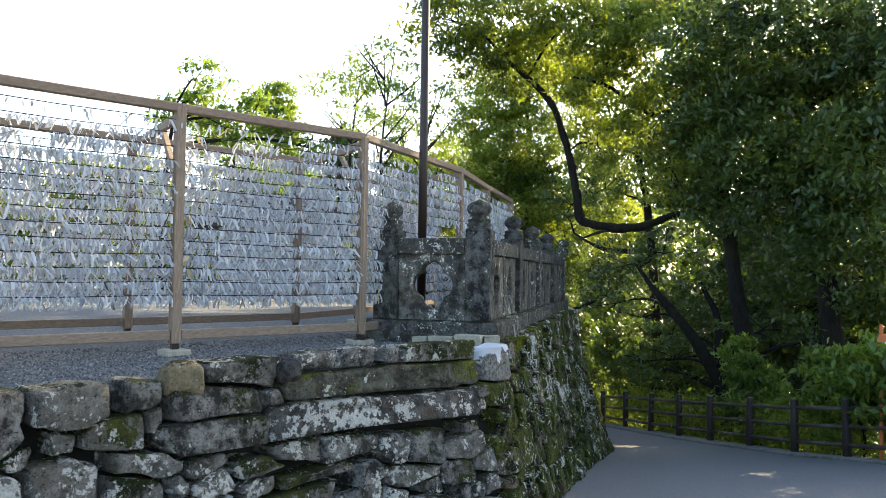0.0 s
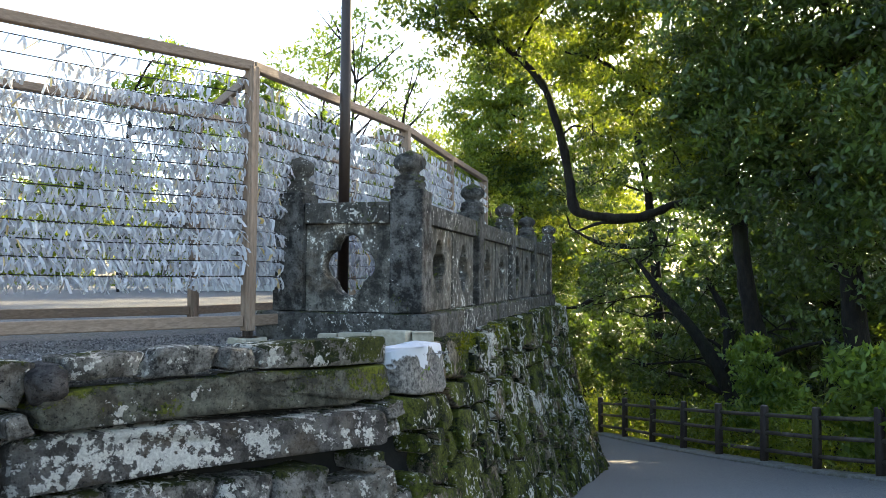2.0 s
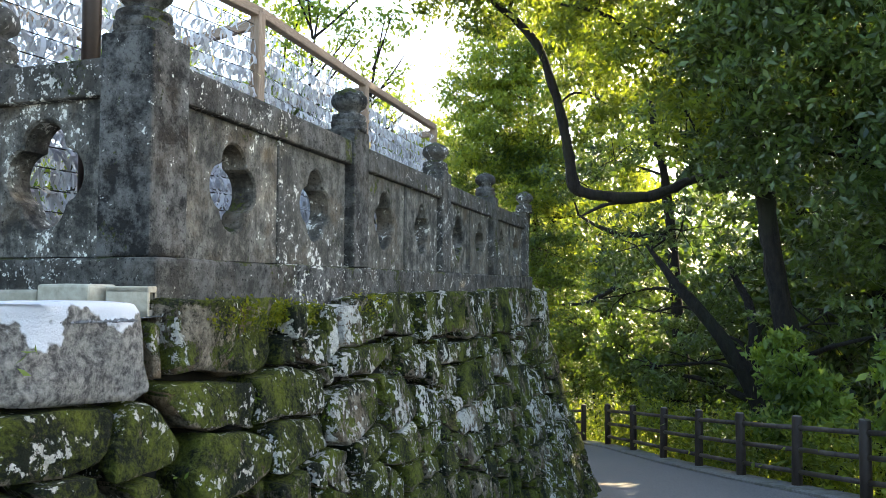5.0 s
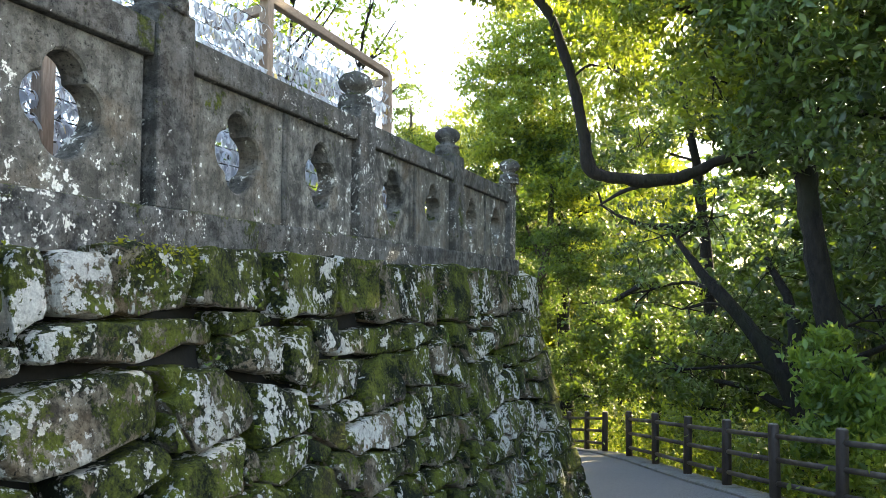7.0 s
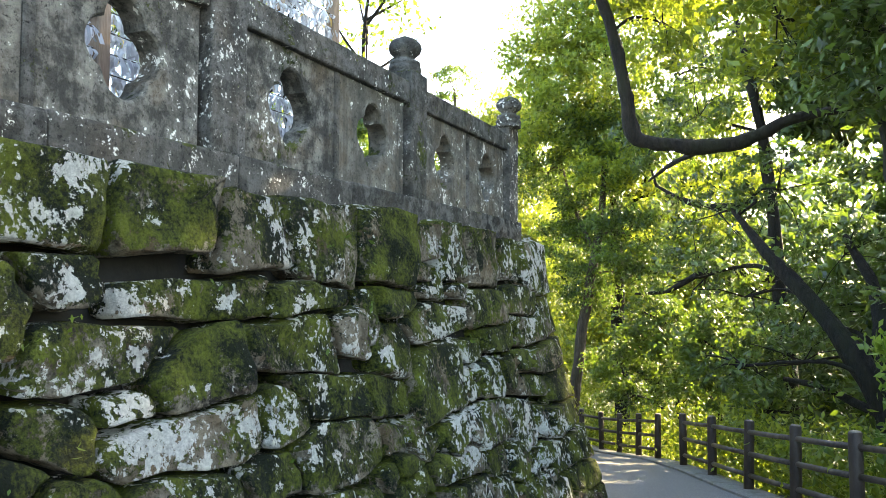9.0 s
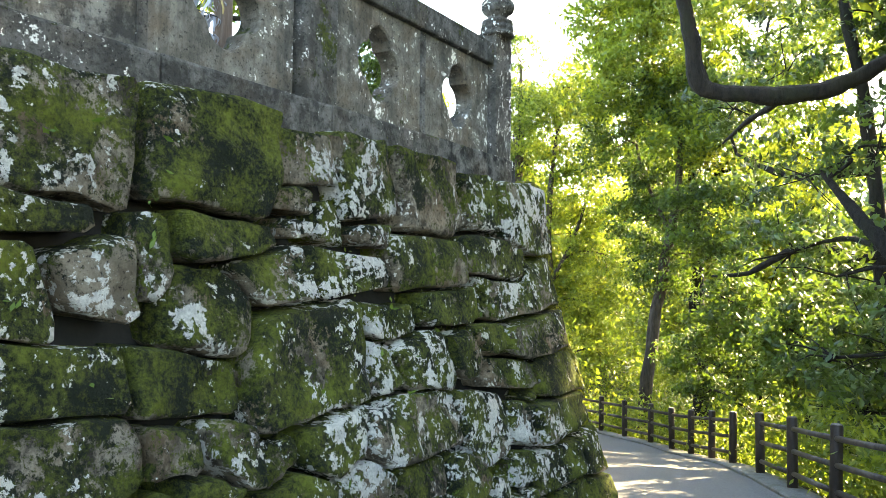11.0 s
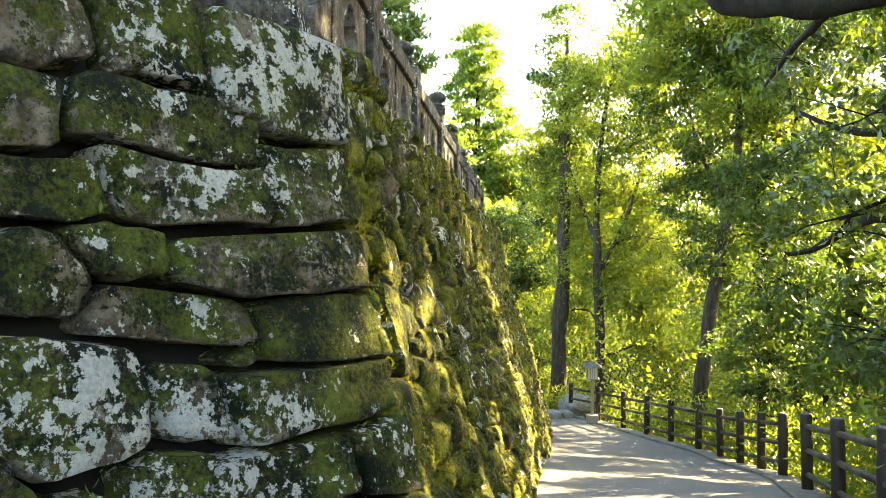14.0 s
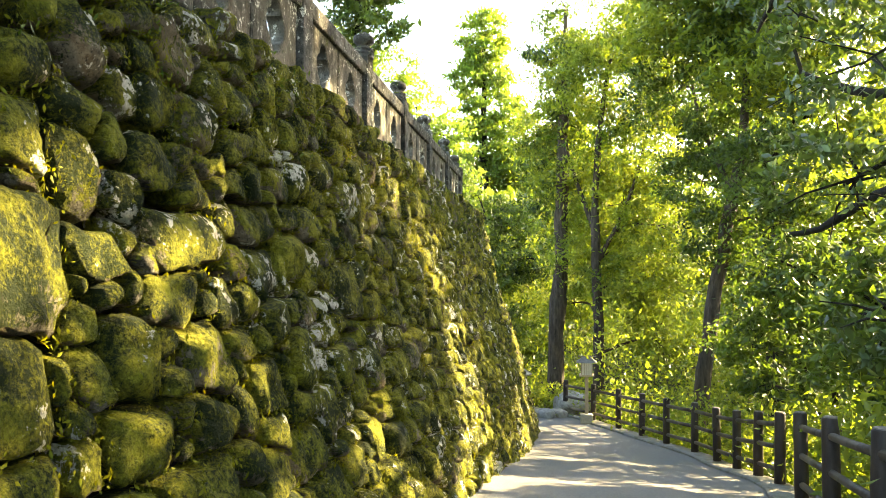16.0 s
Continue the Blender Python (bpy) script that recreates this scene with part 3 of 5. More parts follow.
def nrm_out(p):
    """Roughly outwards from the terrace."""
    return Vector((0.9, -0.3, 0.15)) if p.y < 15.5 else Vector((0.93, 0.32, 0.15))


def stone_geo(poly, place, bulge, gap, rng, profile, cut=0.2, depth=0.2, rough=1.0, flat_rings=3):
    """Vertices and faces of a stone that fills a cell; place(u, h, out) lays it on the wall."""
    cu = sum(p[0] for p in poly) / len(poly)
    cv = sum(p[1] for p in poly) / len(poly)
    small = min(max(p[0] for p in poly) - min(p[0] for p in poly), max(p[1] for p in poly) - min(p[1] for p in poly))
    if small < 0.045:
        return None
    ext_u = max(p[0] for p in poly) - min(p[0] for p in poly)
    ext_v = max(p[1] for p in poly) - min(p[1] for p in poly)
    g = gap * rng.uniform(0.5, 1.5)
    su, sv = max(0.6, 1 - 3.4 * g / ext_u), max(0.6, 1 - 2 * g / ext_v)
    pts = soften([(cu + (x - cu) * su, cv + (y - cv) * sv) for x, y in poly], cut, rng, 0.012)
    tilt_u, tilt_v, off = rng.uniform(-0.11, 0.11), rng.uniform(-0.07, 0.05), rng.uniform(-0.028, 0.028)
    ou, ov = rng.uniform(-0.25, 0.25) * small, rng.uniform(-0.2, 0.2) * small
    n = len(pts)
    amp = min(1, small * 3) * rough
    verts, faces = [], []
    for s, o in profile:
        for x, y in pts:
            du, dv = (x - cu) * s + ou * (1 - s), (y - cv) * s + ov * (1 - s)
            out = -depth if o <= -1 else bulge * (o - 0.9) + off + tilt_u * du + tilt_v * dv
            p = place(cu + du, cv + dv, out)
            if o > -1:
                p = p + noise.noise_vector(p * 3.0) * 0.024 * amp + noise.noise_vector(p * 7.0) * 0.02 * amp + noise.noise_vector(p * 18.0) * 0.009 * rough + nrm_out(p) * (abs(noise.noise(p * 4.3)) * 0.035 * amp)
            verts.append(p)
    c = place(cu + ou, cv + ov, bulge * 0.12 + off + tilt_u * ou + tilt_v * ov)
    verts.append(c + noise.noise_vector(c * 3.0) * 0.03 * amp + noise.noise_vector(c * 7.0) * 0.024 * amp)
    for r in range(len(profile) - 1):
        for i in range(n):
            j = (i + 1) % n
            faces.append((r * n + i, r * n + j, (r + 1) * n + j, (r + 1) * n + i))
    flat = n * flat_rings
    top = (len(profile) - 1) * n
    for i in range(n):
        faces.append((top + i, top + (i + 1) % n, len(verts) - 1))
    return verts, faces, flat


def build_stones(seg, polys, length, material, parts_u, bulge, gap, profile, cut=0.2, seed=1, painted=None, rough=1.0, kinds={}):
    rng = random.Random(seed)
    def place(u, h, o):
        if u < 0 and seg:
            return wall_point(seg - 1, 1 + u / LEN[seg - 1], h, o)
        return wall_point(seg, u / length, h, o)

    made = 0
    rv, rf = [], []
    for poly in polys:
        cu = sum(p[0] for p in poly) / len(poly)
        cv = sum(p[1] for p in poly) / len(poly)
        if cv > foot_h(seg, min(max(cu / length, 0), 1)) + 0.25:
            continue
        near = parts_u[0] <= cu <= parts_u[1] and made < 300
        g = stone_geo(poly, place, bulge * rng.uniform(0.5, 1.5), gap, rng, profile, cut, 0.2, rough)
        if not g:
            continue
        if near:
            paint = painted and abs(cu - painted[0]) < 0.2 and abs(cv - painted[1]) < 0.16
            mesh_ob("stone", g[0], g[1], M_PAINTED if paint else kinds.get(polys.index(poly), material), WALLS[seg], "stone splashed with white paint" if paint else "", smooth=g[2])
            made += 1
        else:
            k = len(rv)
            rv += g[0]
            rf += [tuple(i + k for i in f) for f in g[1]]
    if rv:
        tagged(mesh_ob("stones", rv, rf, material, WALLS[seg], smooth=True), kind="stuff")
    return made


# ---- fortune-paper racks on the court ----
COURT = 1.41


def beam(th, name, a, b, w, h, material=None, label=""):
    a, b = Vector(a), Vector(b)
    d = b - a
    bm = box(bmesh.new(), (d.length, w, h), None, 0.006)
    ob = part(name, bm, material or M_RAILBEAM, th, label)
    ob.matrix_basis = Matrix.Translation((a + b) / 2) @ Vector((1, 0, 0)).rotation_difference(d.normalized()).to_matrix().to_4x4()
    return ob


def strips(a, b, wires, rng, step=0.027, gaps=0.1):
    """Knotted paper strips hanging close together along wires between two posts."""
    a, b = Vector(a), Vector(b)
    d = b - a
    L = d.length
    t = d / L
    nrm = Vector((t.y, -t.x, 0))
    verts, faces = [], []
    for z in wires:
        sag = 0.02 * rng.uniform(0.3, 1.0)
        u = 0.05
        while u < L - 0.05:
            u += step * rng.uniform(0.6, 1.4)
            if noise.noise(Vector((u * 2.3, z * 6, a.x))) < -0.45 or rng.random() < gaps:
                continue
            s = u / L
            p = a + t * u
            zz = z - sag * 4 * s * (1 - s)
            for tail in range(2):
                w = rng.uniform(0.005, 0.013)
                ln = rng.uniform(0.045, 0.12)
                tilt = rng.gauss(0, 0.8)
                side = rng.choice((-1, 1))
                o = rng.uniform(0.004, 0.04) * side
                tw = rng.uniform(-1.3, 1.3)
                dx = t * math.cos(tw) + nrm * math.sin(tw)
                k = len(verts)
                for q, (dn, dz, ws) in enumerate(((0.0, rng.choice((-0.006, -0.006, 0.008)), 0.6), (o, -0.018, 1.0), (o * 1.4, -ln * 0.6, 1.0), (o * rng.uniform(0.3, 1.8), -ln, 0.9))):
                    c = Vector((p.x, p.y, zz + dz)) + nrm * dn + t * (tilt * -dz * 0.6)
                    verts += [c - dx * w * ws, c + dx * w * ws]
                faces += [(k, k + 1, k + 3, k + 2), (k + 2, k + 3, k + 5, k + 4), (k + 4, k + 5, k + 7, k + 6)]
    return verts, faces


def paper_rack(label, posts, seed, low=1.93, rows_n=14, top=3.56, step=0.027, wires_on=True, last=True):
    th = thing("paper_rack", label=label, category="paper rack", group="racks of tied fortune papers")
    rng = random.Random(seed)
    for i, (x, y) in enumerate(posts):
        if i == len(posts) - 1 and not last:
            break
        d = Vector(posts[min(i + 1, len(posts) - 1)]) - Vector(posts[max(i - 1, 0)])
        bm = box(bmesh.new(), (0.085, 0.085, top - COURT - 0.1), pose(0, 0, (top + COURT + 0.1) / 2), 0.006)
        po = part("post", bm, M_TIMBER, th, "planed brown timber post")
        po.matrix_basis = pose(x, y, 0, 0, 0, math.degrees(math.atan2(d.y, d.x)))
        bm = box(bmesh.new(), (0.06, 0.06, 0.1), pose(0, 0, COURT + 0.07), 0.004)
        part("foot", bm, M_POLE, po, "dark metal foot")
        bm = box(bmesh.new(), (0.22, 0.22, 0.06), pose(0, 0, COURT + 0.02), 0.01)
        part("pad", bm, M_CONC, po, "concrete pad")
    wires = [low + (top - 0.1 - low) * k / (rows_n - 1) for k in range(rows_n)]
    for (x1, y1), (x2, y2) in zip(posts, posts[1:]):
        d = (Vector((x2, y2, 0)) - Vector((x1, y1, 0))).normalized() * 0.05
        beam(th, "top_beam", (x1, y1, top + 0.002), (x2, y2, top + 0.002), 0.075, 0.075)
        beam(th, "bottom_beam", (x1 + d.x, y1 + d.y, 1.585), (x2 - d.x, y2 - d.y, 1.585), 0.05, 0.085)
        for z in wires:
            v, f = strips((x1, y1, 0), (x2, y2, 0), [z], rng, step * (3.0 if z > wires[-2] else 1.0 if z > wires[-3] else 0.46))
            tagged(mesh_ob("paper_garland", v, f, M_PAPER, th, "wire of knotted white paper strips"), kind="stuff")
            part("wire", tube(bmesh.new(), [(x1, y1, z), ((x1 + x2) / 2, (y1 + y2) / 2, z - 0.015), (x2, y2, z)], [0.0042] * 3, 4), M_WIRE, th)
    return th


W0, W1, W2, W3 = (-0.93, 6.57), (-2.34, 5.19), (-3.76, 3.80), (-5.2, 2.39)
paper_rack("timber rack hung with rows of white fortune papers", [W3, W2, W1, W0], 21)
paper_rack("timber rack of white fortune papers beside the balustrade", [W0, (0.02, 9.12), (0.42, 11.22), (0.90, 13.5)], 22, last=True)
R0, R1, R2 = (-2.01, 8.29), (-3.48, 6.77), (-4.95, 5.25)
back = paper_rack("rear timber rack of white fortune papers", [(-6.4, 3.75), R2, R1, R0], 23, step=0.034)
for (a, b) in ((W0, R0), (W1, R1), (W2, R2)):
    beam(back, "tie_beam", (a[0] - 0.03, a[1] + 0.03, 3.48), (b[0], b[1], 3.48), 0.05, 0.08)
    dx, dy = b[0] - a[0], b[1] - a[1]
    beam(back, "brace", (a[0] + dx * 0.04, a[1] + dy * 0.04, 2.95), (a[0] + dx * 0.3, a[1] + dy * 0.3, 3.44), 0.04, 0.06)
inner = paper_rack("inner timber rack of white fortune papers", [R0, (-1.5, 10.0), (-1.05, 12.1), (-0.6, 14.3)], 24, step=0.04, last=True)
for a, b in (((0.02, 9.12), (-1.5, 10.0)), ((0.42, 11.22), (-1.05, 12.1)), ((0.9, 13.5), (-0.6, 14.3))):
    beam(inner, "tie_beam", (*a, 3.48), (*b, 3.48), 0.05, 0.08)

# ---- flagpole behind the balustrade ----
fp = thing("flagpole", pose(-0.37, 7.52, COURT - 0.02), label="tall dark brown metal pole behind the balustrade", category="pole")
part("shaft", lathe(bmesh.new(), [(0.05, 0.0), (0.05, 2.2), (0.045, 4.6), (0.036, 7.4), (0.03, 7.42)], 14), M_POLE, fp, smooth=True)
part("flange", lathe(bmesh.new(), [(0.16, 0.0), (0.16, 0.02), (0.07, 0.03), (0.06, 0.12)], 14), M_POLE, fp)
part("collar", lathe(bmesh.new(), [(0.052, 1.10), (0.085, 1.105), (0.085, 1.13), (0.06, 1.16)], 14), M_POLE, fp)

# ---- concrete blocks left against the balustrade's base ----
for x, y, rz, s, hollow in ((-0.30, 6.63, -16, (0.16, 0.12, 0.085), False), (-0.08, 6.55, -14, (0.26, 0.13, 0.10), False), (0.20, 6.46, -20, (0.28, 0.14, 0.125), False), (0.42, 6.48, 12, (0.16, 0.15, 0.115), True)):
    bl = thing("concrete_block", pose(x, y, COURT, 0, 0, rz), label="pale hollow concrete block lying by the balustrade" if hollow else "pale concrete block lying by the balustrade", category="block", group="loose concrete blocks")
    bm = bmesh.new()
    w, d, h = s
    t = 0.025
    if hollow:
        for a, b in (((w, t, h), (0, -d / 2 + t / 2)), ((w, t, h), (0, d / 2 - t / 2)), ((t, d - 2 * t, h), (0, 0))):
            box(bm, a, pose(b[0], b[1], h / 2), 0.004)
        box(bm, (w, d, t), pose(0, 0, t / 2), 0.003)
        box(bm, (w, d, t), pose(0, 0, h - t / 2 + 0.003), 0.003)
    else:
        box(bm, (w, d, h), pose(0, 0, h / 2), 0.012, 2)
        roughen(bm, 0.008, 9.0)
    part("body", bm, M_CONC, bl)

# ---- brown post-and-rail fence along the lane ----
def fence_run(label, ys):
    th = thing("lane_fence", label=label, category="fence", group="fence along the lane")
    P = [Vector((fence_x(y), y, road_z(fence_x(y), y))) for y in ys]
    for p in P:
        lean = pose(0, 0, 0, random.uniform(-1, 1), random.uniform(-1, 1), random.uniform(0, 360))
        po = part("post", roughen(lathe(bmesh.new(), [(0.078, -0.35), (0.078, 0.4), (0.075, 1.075), (0.066, 1.092)], 14), 0.004, 6.0), M_FENCE, th, smooth=False)
        po.matrix_basis = Matrix.Translation(p) @ lean
        for f in po.data.polygons:
            f.use_smooth = len(f.vertices) == 4
        part("cap", lathe(bmesh.new(), [(0.064, 1.088), (0.06, 1.1), (0.02, 1.103)], 14), M_FENCE_CAP, po, "worn pale post top")
    for a, b in zip(P, P[1:]):
        d = (b - a).normalized()
        for h in (0.26, 0.59, 0.92):
            bm = tube(bmesh.new(), [a + d * 0.06 + Vector((0, 0, h)), (a + b) / 2 + Vector((0, 0, h - 0.004)), b - d * 0.06 + Vector((0, 0, h))], [0.038, 0.037, 0.038], 10)
            part("rail", bm, M_FENCE_RAIL, th, smooth=True)
    return th


fence_run("dark brown round post-and-rail fence", [4.6, 6.0, 7.4, 8.8, 10.2, 11.65, 13.1, 14.5, 15.87, 17.24, 18.75, 20.4, 22.3, 24.35])
fence_run("dark brown round post-and-rail fence curving round the bend", [26.8, 28.1, 29.35, 30.55, 31.7, 32.85, 34.0, 35.2, 36.7, 37.7])

# ---- wooden street lantern ----
lx, ly = -1.75, 36.3
lamp = thing("street_lantern", pose(lx, ly, road_z(lx, ly) + 0.02, 0, 0, 18), label="pale wooden lantern on a square post", category="street lamp")
part("plinth", box(bmesh.new(), (0.36, 0.36, 0.26), pose(0, 0, 0.12), 0.02), M_CONC, lamp, "concrete plinth")
part("post", box(bmesh.new(), (0.1, 0.1, 1.1), pose(0, 0, 0.79), 0.006), M_LAMPWOOD, lamp)
part("shelf", box(bmesh.new(), (0.42, 0.42, 0.04), pose(0, 0, 1.36), 0.006), M_LAMPWOOD, lamp)
case = part("case", box(bmesh.new(), (0.30, 0.30, 0.34), pose(0, 0, 1.55), 0.004), M_LAMPPAPER, lamp, "papered lantern case")
for sx in (-1, 1):
    for sy in (-1, 1):
        part("bar", box(bmesh.new(), (0.03, 0.03, 0.36), pose(0.15 * sx, 0.15 * sy, 1.55)), M_LAMPWOOD, case)
    for k in (-0.06, 0.0, 0.06):
        part("bar", box(bmesh.new(), (0.014, 0.014, 0.34), pose(k, 0.156 * sx, 1.55)), M_LAMPWOOD, case)
        part("bar", box(bmesh.new(), (0.014, 0.014, 0.34), pose(0.156 * sx, k, 1.55)), M_LAMPWOOD, case)
bm = bmesh.new()
r = bmesh.ops.create_cone(bm, cap_ends=True, segments=4, radius1=0.42, radius2=0.14, depth=0.16, matrix=pose(0, 0, 1.81, 0, 0, 45))
part("roof", bm, M_ROOF, lamp, "grey pitched roof")
part("ridge", box(bmesh.new(), (0.5, 0.05, 0.03), pose(0, 0, 1.9), 0.006), M_ROOF, lamp)

# ---- stone lantern at the bend ----
sx, sy = -4.6, 38.2
sl = thing("stone_lantern", pose(sx, sy, road_z(sx, sy) + 0.0, 0, 0, 20), label="grey stone garden lantern with a curved cap", category="stone lantern")
part("base", lathe(bmesh.new(), [(0.34, -0.05), (0.34, 0.1), (0.25, 0.18), (0.2, 0.2)], 6), M_LANTERN, sl)
part("shaft", lathe(bmesh.new(), [(0.16, 0.19), (0.13, 0.4), (0.16, 0.68)], 12), M_LANTERN, sl, smooth=True)
part("platform", lathe(bmesh.new(), [(0.17, 0.67), (0.3, 0.78), (0.3, 0.86), (0.22, 0.88)], 6), M_LANTERN, sl)
bm = bmesh.new()
for k in range(4):
    a = math.pi / 2 * k + math.pi / 4
    box(bm, (0.1, 0.1, 0.28), pose(0.17 * math.cos(a), 0.17 * math.sin(a), 1.01), 0.01)
box(bm, (0.3, 0.3, 0.06), pose(0, 0, 1.13), 0.01)
part("fire_box", bm, M_LANTERN, sl)
part("cap", lathe(bmesh.new(), [(0.42, 1.13), (0.44, 1.18), (0.3, 1.27), (0.15, 1.36), (0.1, 1.38)], 6), M_LANTERN, sl)
part("jewel", lathe(bmesh.new(), [(0.09, 1.37), (0.06, 1.42), (0.1, 1.48), (0.08, 1.55), (0.01, 1.6)], 10), M_LANTERN, sl, smooth=True)


# ---- loose rocks at the bend and on the front wall ----
def rock(x, y, z, sx, sy, sz, material, label, seed, group=""):
    bm = bmesh.new()
    bmesh.ops.create_icosphere(bm, subdivisions=3, radius=1.0)
    for v in bm.verts:
        q = v.co.normalized()
        q = Vector([math.copysign(abs(c) ** 0.72, c) for c in q])
        q += noise.noise_vector(v.co * 1.1 + Vector((seed * 3.7, 0, 0))) * 0.32 + noise.noise_vector(v.co * 4 + Vector((seed, 5, 0))) * 0.07
        v.co = Vector((q.x * sx, q.y * sy, q.z * sz))
    for f in bm.faces:
        f.smooth = True
    me = bpy.data.meshes.new("rock")
    bm.to_mesh(me)
    bm.free()
    me.materials.append(material)
    ob = tagged(new("rock", me), label, "rock", group)
    ob.location = (x, y, z)
    ob.rotation_euler = (0, 0, seed * 1.7)
    return ob


rr = random.Random(40)
for k in range(34):
    x = rr.uniform(-7.2, -2.7)
    y = 37.9 + (x + 7.2) * -0.12 + rr.uniform(-0.5, 0.9)
    s = rr.uniform(0.09, 0.24)
    rock(x, y, road_z(x, y) + s * 0.3, s * 1.3, s, s * 0.75, M_ROCK, "pale rounded stone edging the bend", k + 1, "edging stones at the bend")
rock(-2.9, 38.4, road_z(-2.9, 38.4) + 0.22, 0.85, 0.55, 0.42, M_ROCK, "large grey boulder beside the lane", 77)
rock(-1.63, 3.51, 1.44, 0.16, 0.13, 0.12, M_BUFF, "loose buff-coloured field stone on the wall's edge", 51, "loose stones on the front wall")
rock(-1.09, 4.06, 1.44, 0.13, 0.1, 0.085, M_DARKROCK, "loose dark field stone on the wall's edge", 53, "loose stones on the front wall")

# ---- convex traffic mirror half lost in the shrubs ----
mp = Vector((6.75, 11.6, 0.0))
mz = road_z(mp.x, mp.y)
mi = thing("traffic_mirror", pose(7.25, 12.35, 0, 0, 0, 35), label="round traffic mirror with an orange hood among the shrubs", category="traffic mirror")
part("pole", lathe(bmesh.new(), [(0.035, mz - 0.6), (0.035, 1.38), (0.02, 1.39)], 10), M_ORANGE, mi, "orange painted pole")
part("rim", lathe(bmesh.new(), [(0.17, 0.0), (0.2, 0.0), (0.21, 0.03), (0.2, 0.06), (0.17, 0.06)], 24, pose(0, -0.06, 1.02, 90)), M_ORANGE, mi)
part("mirror", lathe(bmesh.new(), [(0.001, 0.075), (0.08, 0.07), (0.14, 0.055), (0.175, 0.03)], 24, pose(0, -0.06, 1.02, 90)), M_MIRROR, mi, "bulging mirror face", True)
bm = bmesh.new()
hv = []
for k in range(13):
    a = math.pi * (0.12 + 0.76 * k / 12)
    hv.append([bm.verts.new((math.cos(a) * r, y, 1.02 + math.sin(a) * r)) for r, y in ((0.205, -0.03), (0.225, -0.22), (0.232, -0.22), (0.212, -0.03))])
for a, b in zip(hv, hv[1:]):
    for k in range(4):
        bm.faces.new((a[k], a[(k + 1) % 4], b[(k + 1) % 4], b[k]))
part("hood", bm, M_ORANGE, mi, "orange hood")

# ---- shrine hall behind the balustrade ----
hall = thing("shrine_hall", pose(-7.6, 28.6, COURT, 0, 0, 17), label="small hall with a dark tiled roof", category="hall")
part("wall", box(bmesh.new(), (4.2, 3.0, 2.4), pose(0, 0, 1.2), 0.02), M_PLASTER, hall)
bm = bmesh.new()
rv = [bm.verts.new(p) for p in ((-3.0, -2.3, 2.45), (3.0, -2.3, 2.45), (3.0, 2.3, 2.45), (-3.0, 2.3, 2.45), (-1.6, 0, 3.75), (1.6, 0, 3.75), (-3.0, -2.3, 2.33), (3.0, -2.3, 2.33), (3.0, 2.3, 2.33), (-3.0, 2.3, 2.33))]
for f in ((0, 1, 5, 4), (1, 2, 5), (2, 3, 4, 5), (3, 0, 4), (6, 7, 1, 0), (7, 8, 2, 1), (8, 9, 3, 2), (9, 6, 0, 3), (9, 8, 7, 6)):
    bm.faces.new([rv[i] for i in f])
roof = part("roof", bm, M_TILE, hall, "dark brown tiled hip roof")
for k in range(24):
    x = -2.9 + 5.8 * k / 23
    bm = tube(bmesh.new(), [(x, 2.3, 2.47), (max(-1.6, min(1.6, x * 0.55)), 0.05, 3.76)], [0.05, 0.05], 6)
    part("tile_rib", bm, M_TILE, roof)
for k in range(18):
    y = -2.2 + 4.4 * k / 17
    bm = tube(bmesh.new(), [(3.0, y, 2.47), (1.62 + 0.6 * abs(y) / 2.3, y * 0.5, 3.72 - 0.5 * abs(y) / 2.3)], [0.05, 0.05], 6)
    part("tile_rib", bm, M_TILE, roof)


# ---- trees ----
def leaf_mesh(centres, sizes, rng, droop=0.35, spread=1.0, ratio=0.42):
    """One mesh of small folded leaves at the centres given (n x 3)."""
    n = len(centres)
    d = rng.normal(size=(n, 3)) * spread
    d[:, 2] -= droop
    d /= np.linalg.norm(d, axis=1)[:, None]
    up = rng.normal(size=(n, 3)) * 0.8
    up[:, 2] += 1.0
    s = np.cross(d, up)
    s /= np.linalg.norm(s, axis=1)[:, None] + 1e-9
    nrm = np.cross(s, d)
    L = sizes[:, None]
    w = L * ratio * 0.5
    v = np.empty((n, 4, 3))
    v[:, 0] = centres - d * L * 0.5
    v[:, 1] = centres + s * w - nrm * w * 0.35 - d * L * 0.05
    v[:, 2] = centres + d * L * 0.5
    v[:, 3] = centres - s * w - nrm * w * 0.35 - d * L * 0.05
    idx = np.arange(n)[:, None] * 4
    f = np.concatenate([idx + [[0, 1, 2]], idx + [[0, 2, 3]]], axis=1).reshape(-1, 3)
    return v.reshape(-1, 3), f


def numpy_mesh(name, v, f, material):
    me = bpy.data.meshes.new(name)
    me.vertices.add(len(v))
    me.vertices.foreach_set("co", v.astype(np.float32).ravel())
    me.loops.add(f.size)
    me.loops.foreach_set("vertex_index", f.astype(np.int32).ravel())
    me.polygons.add(len(f))
    me.polygons.foreach_set("loop_start", np.arange(0, f.size, 3, dtype=np.int32))
    me.update(calc_edges=True)
    me.materials.append(material)
    return me


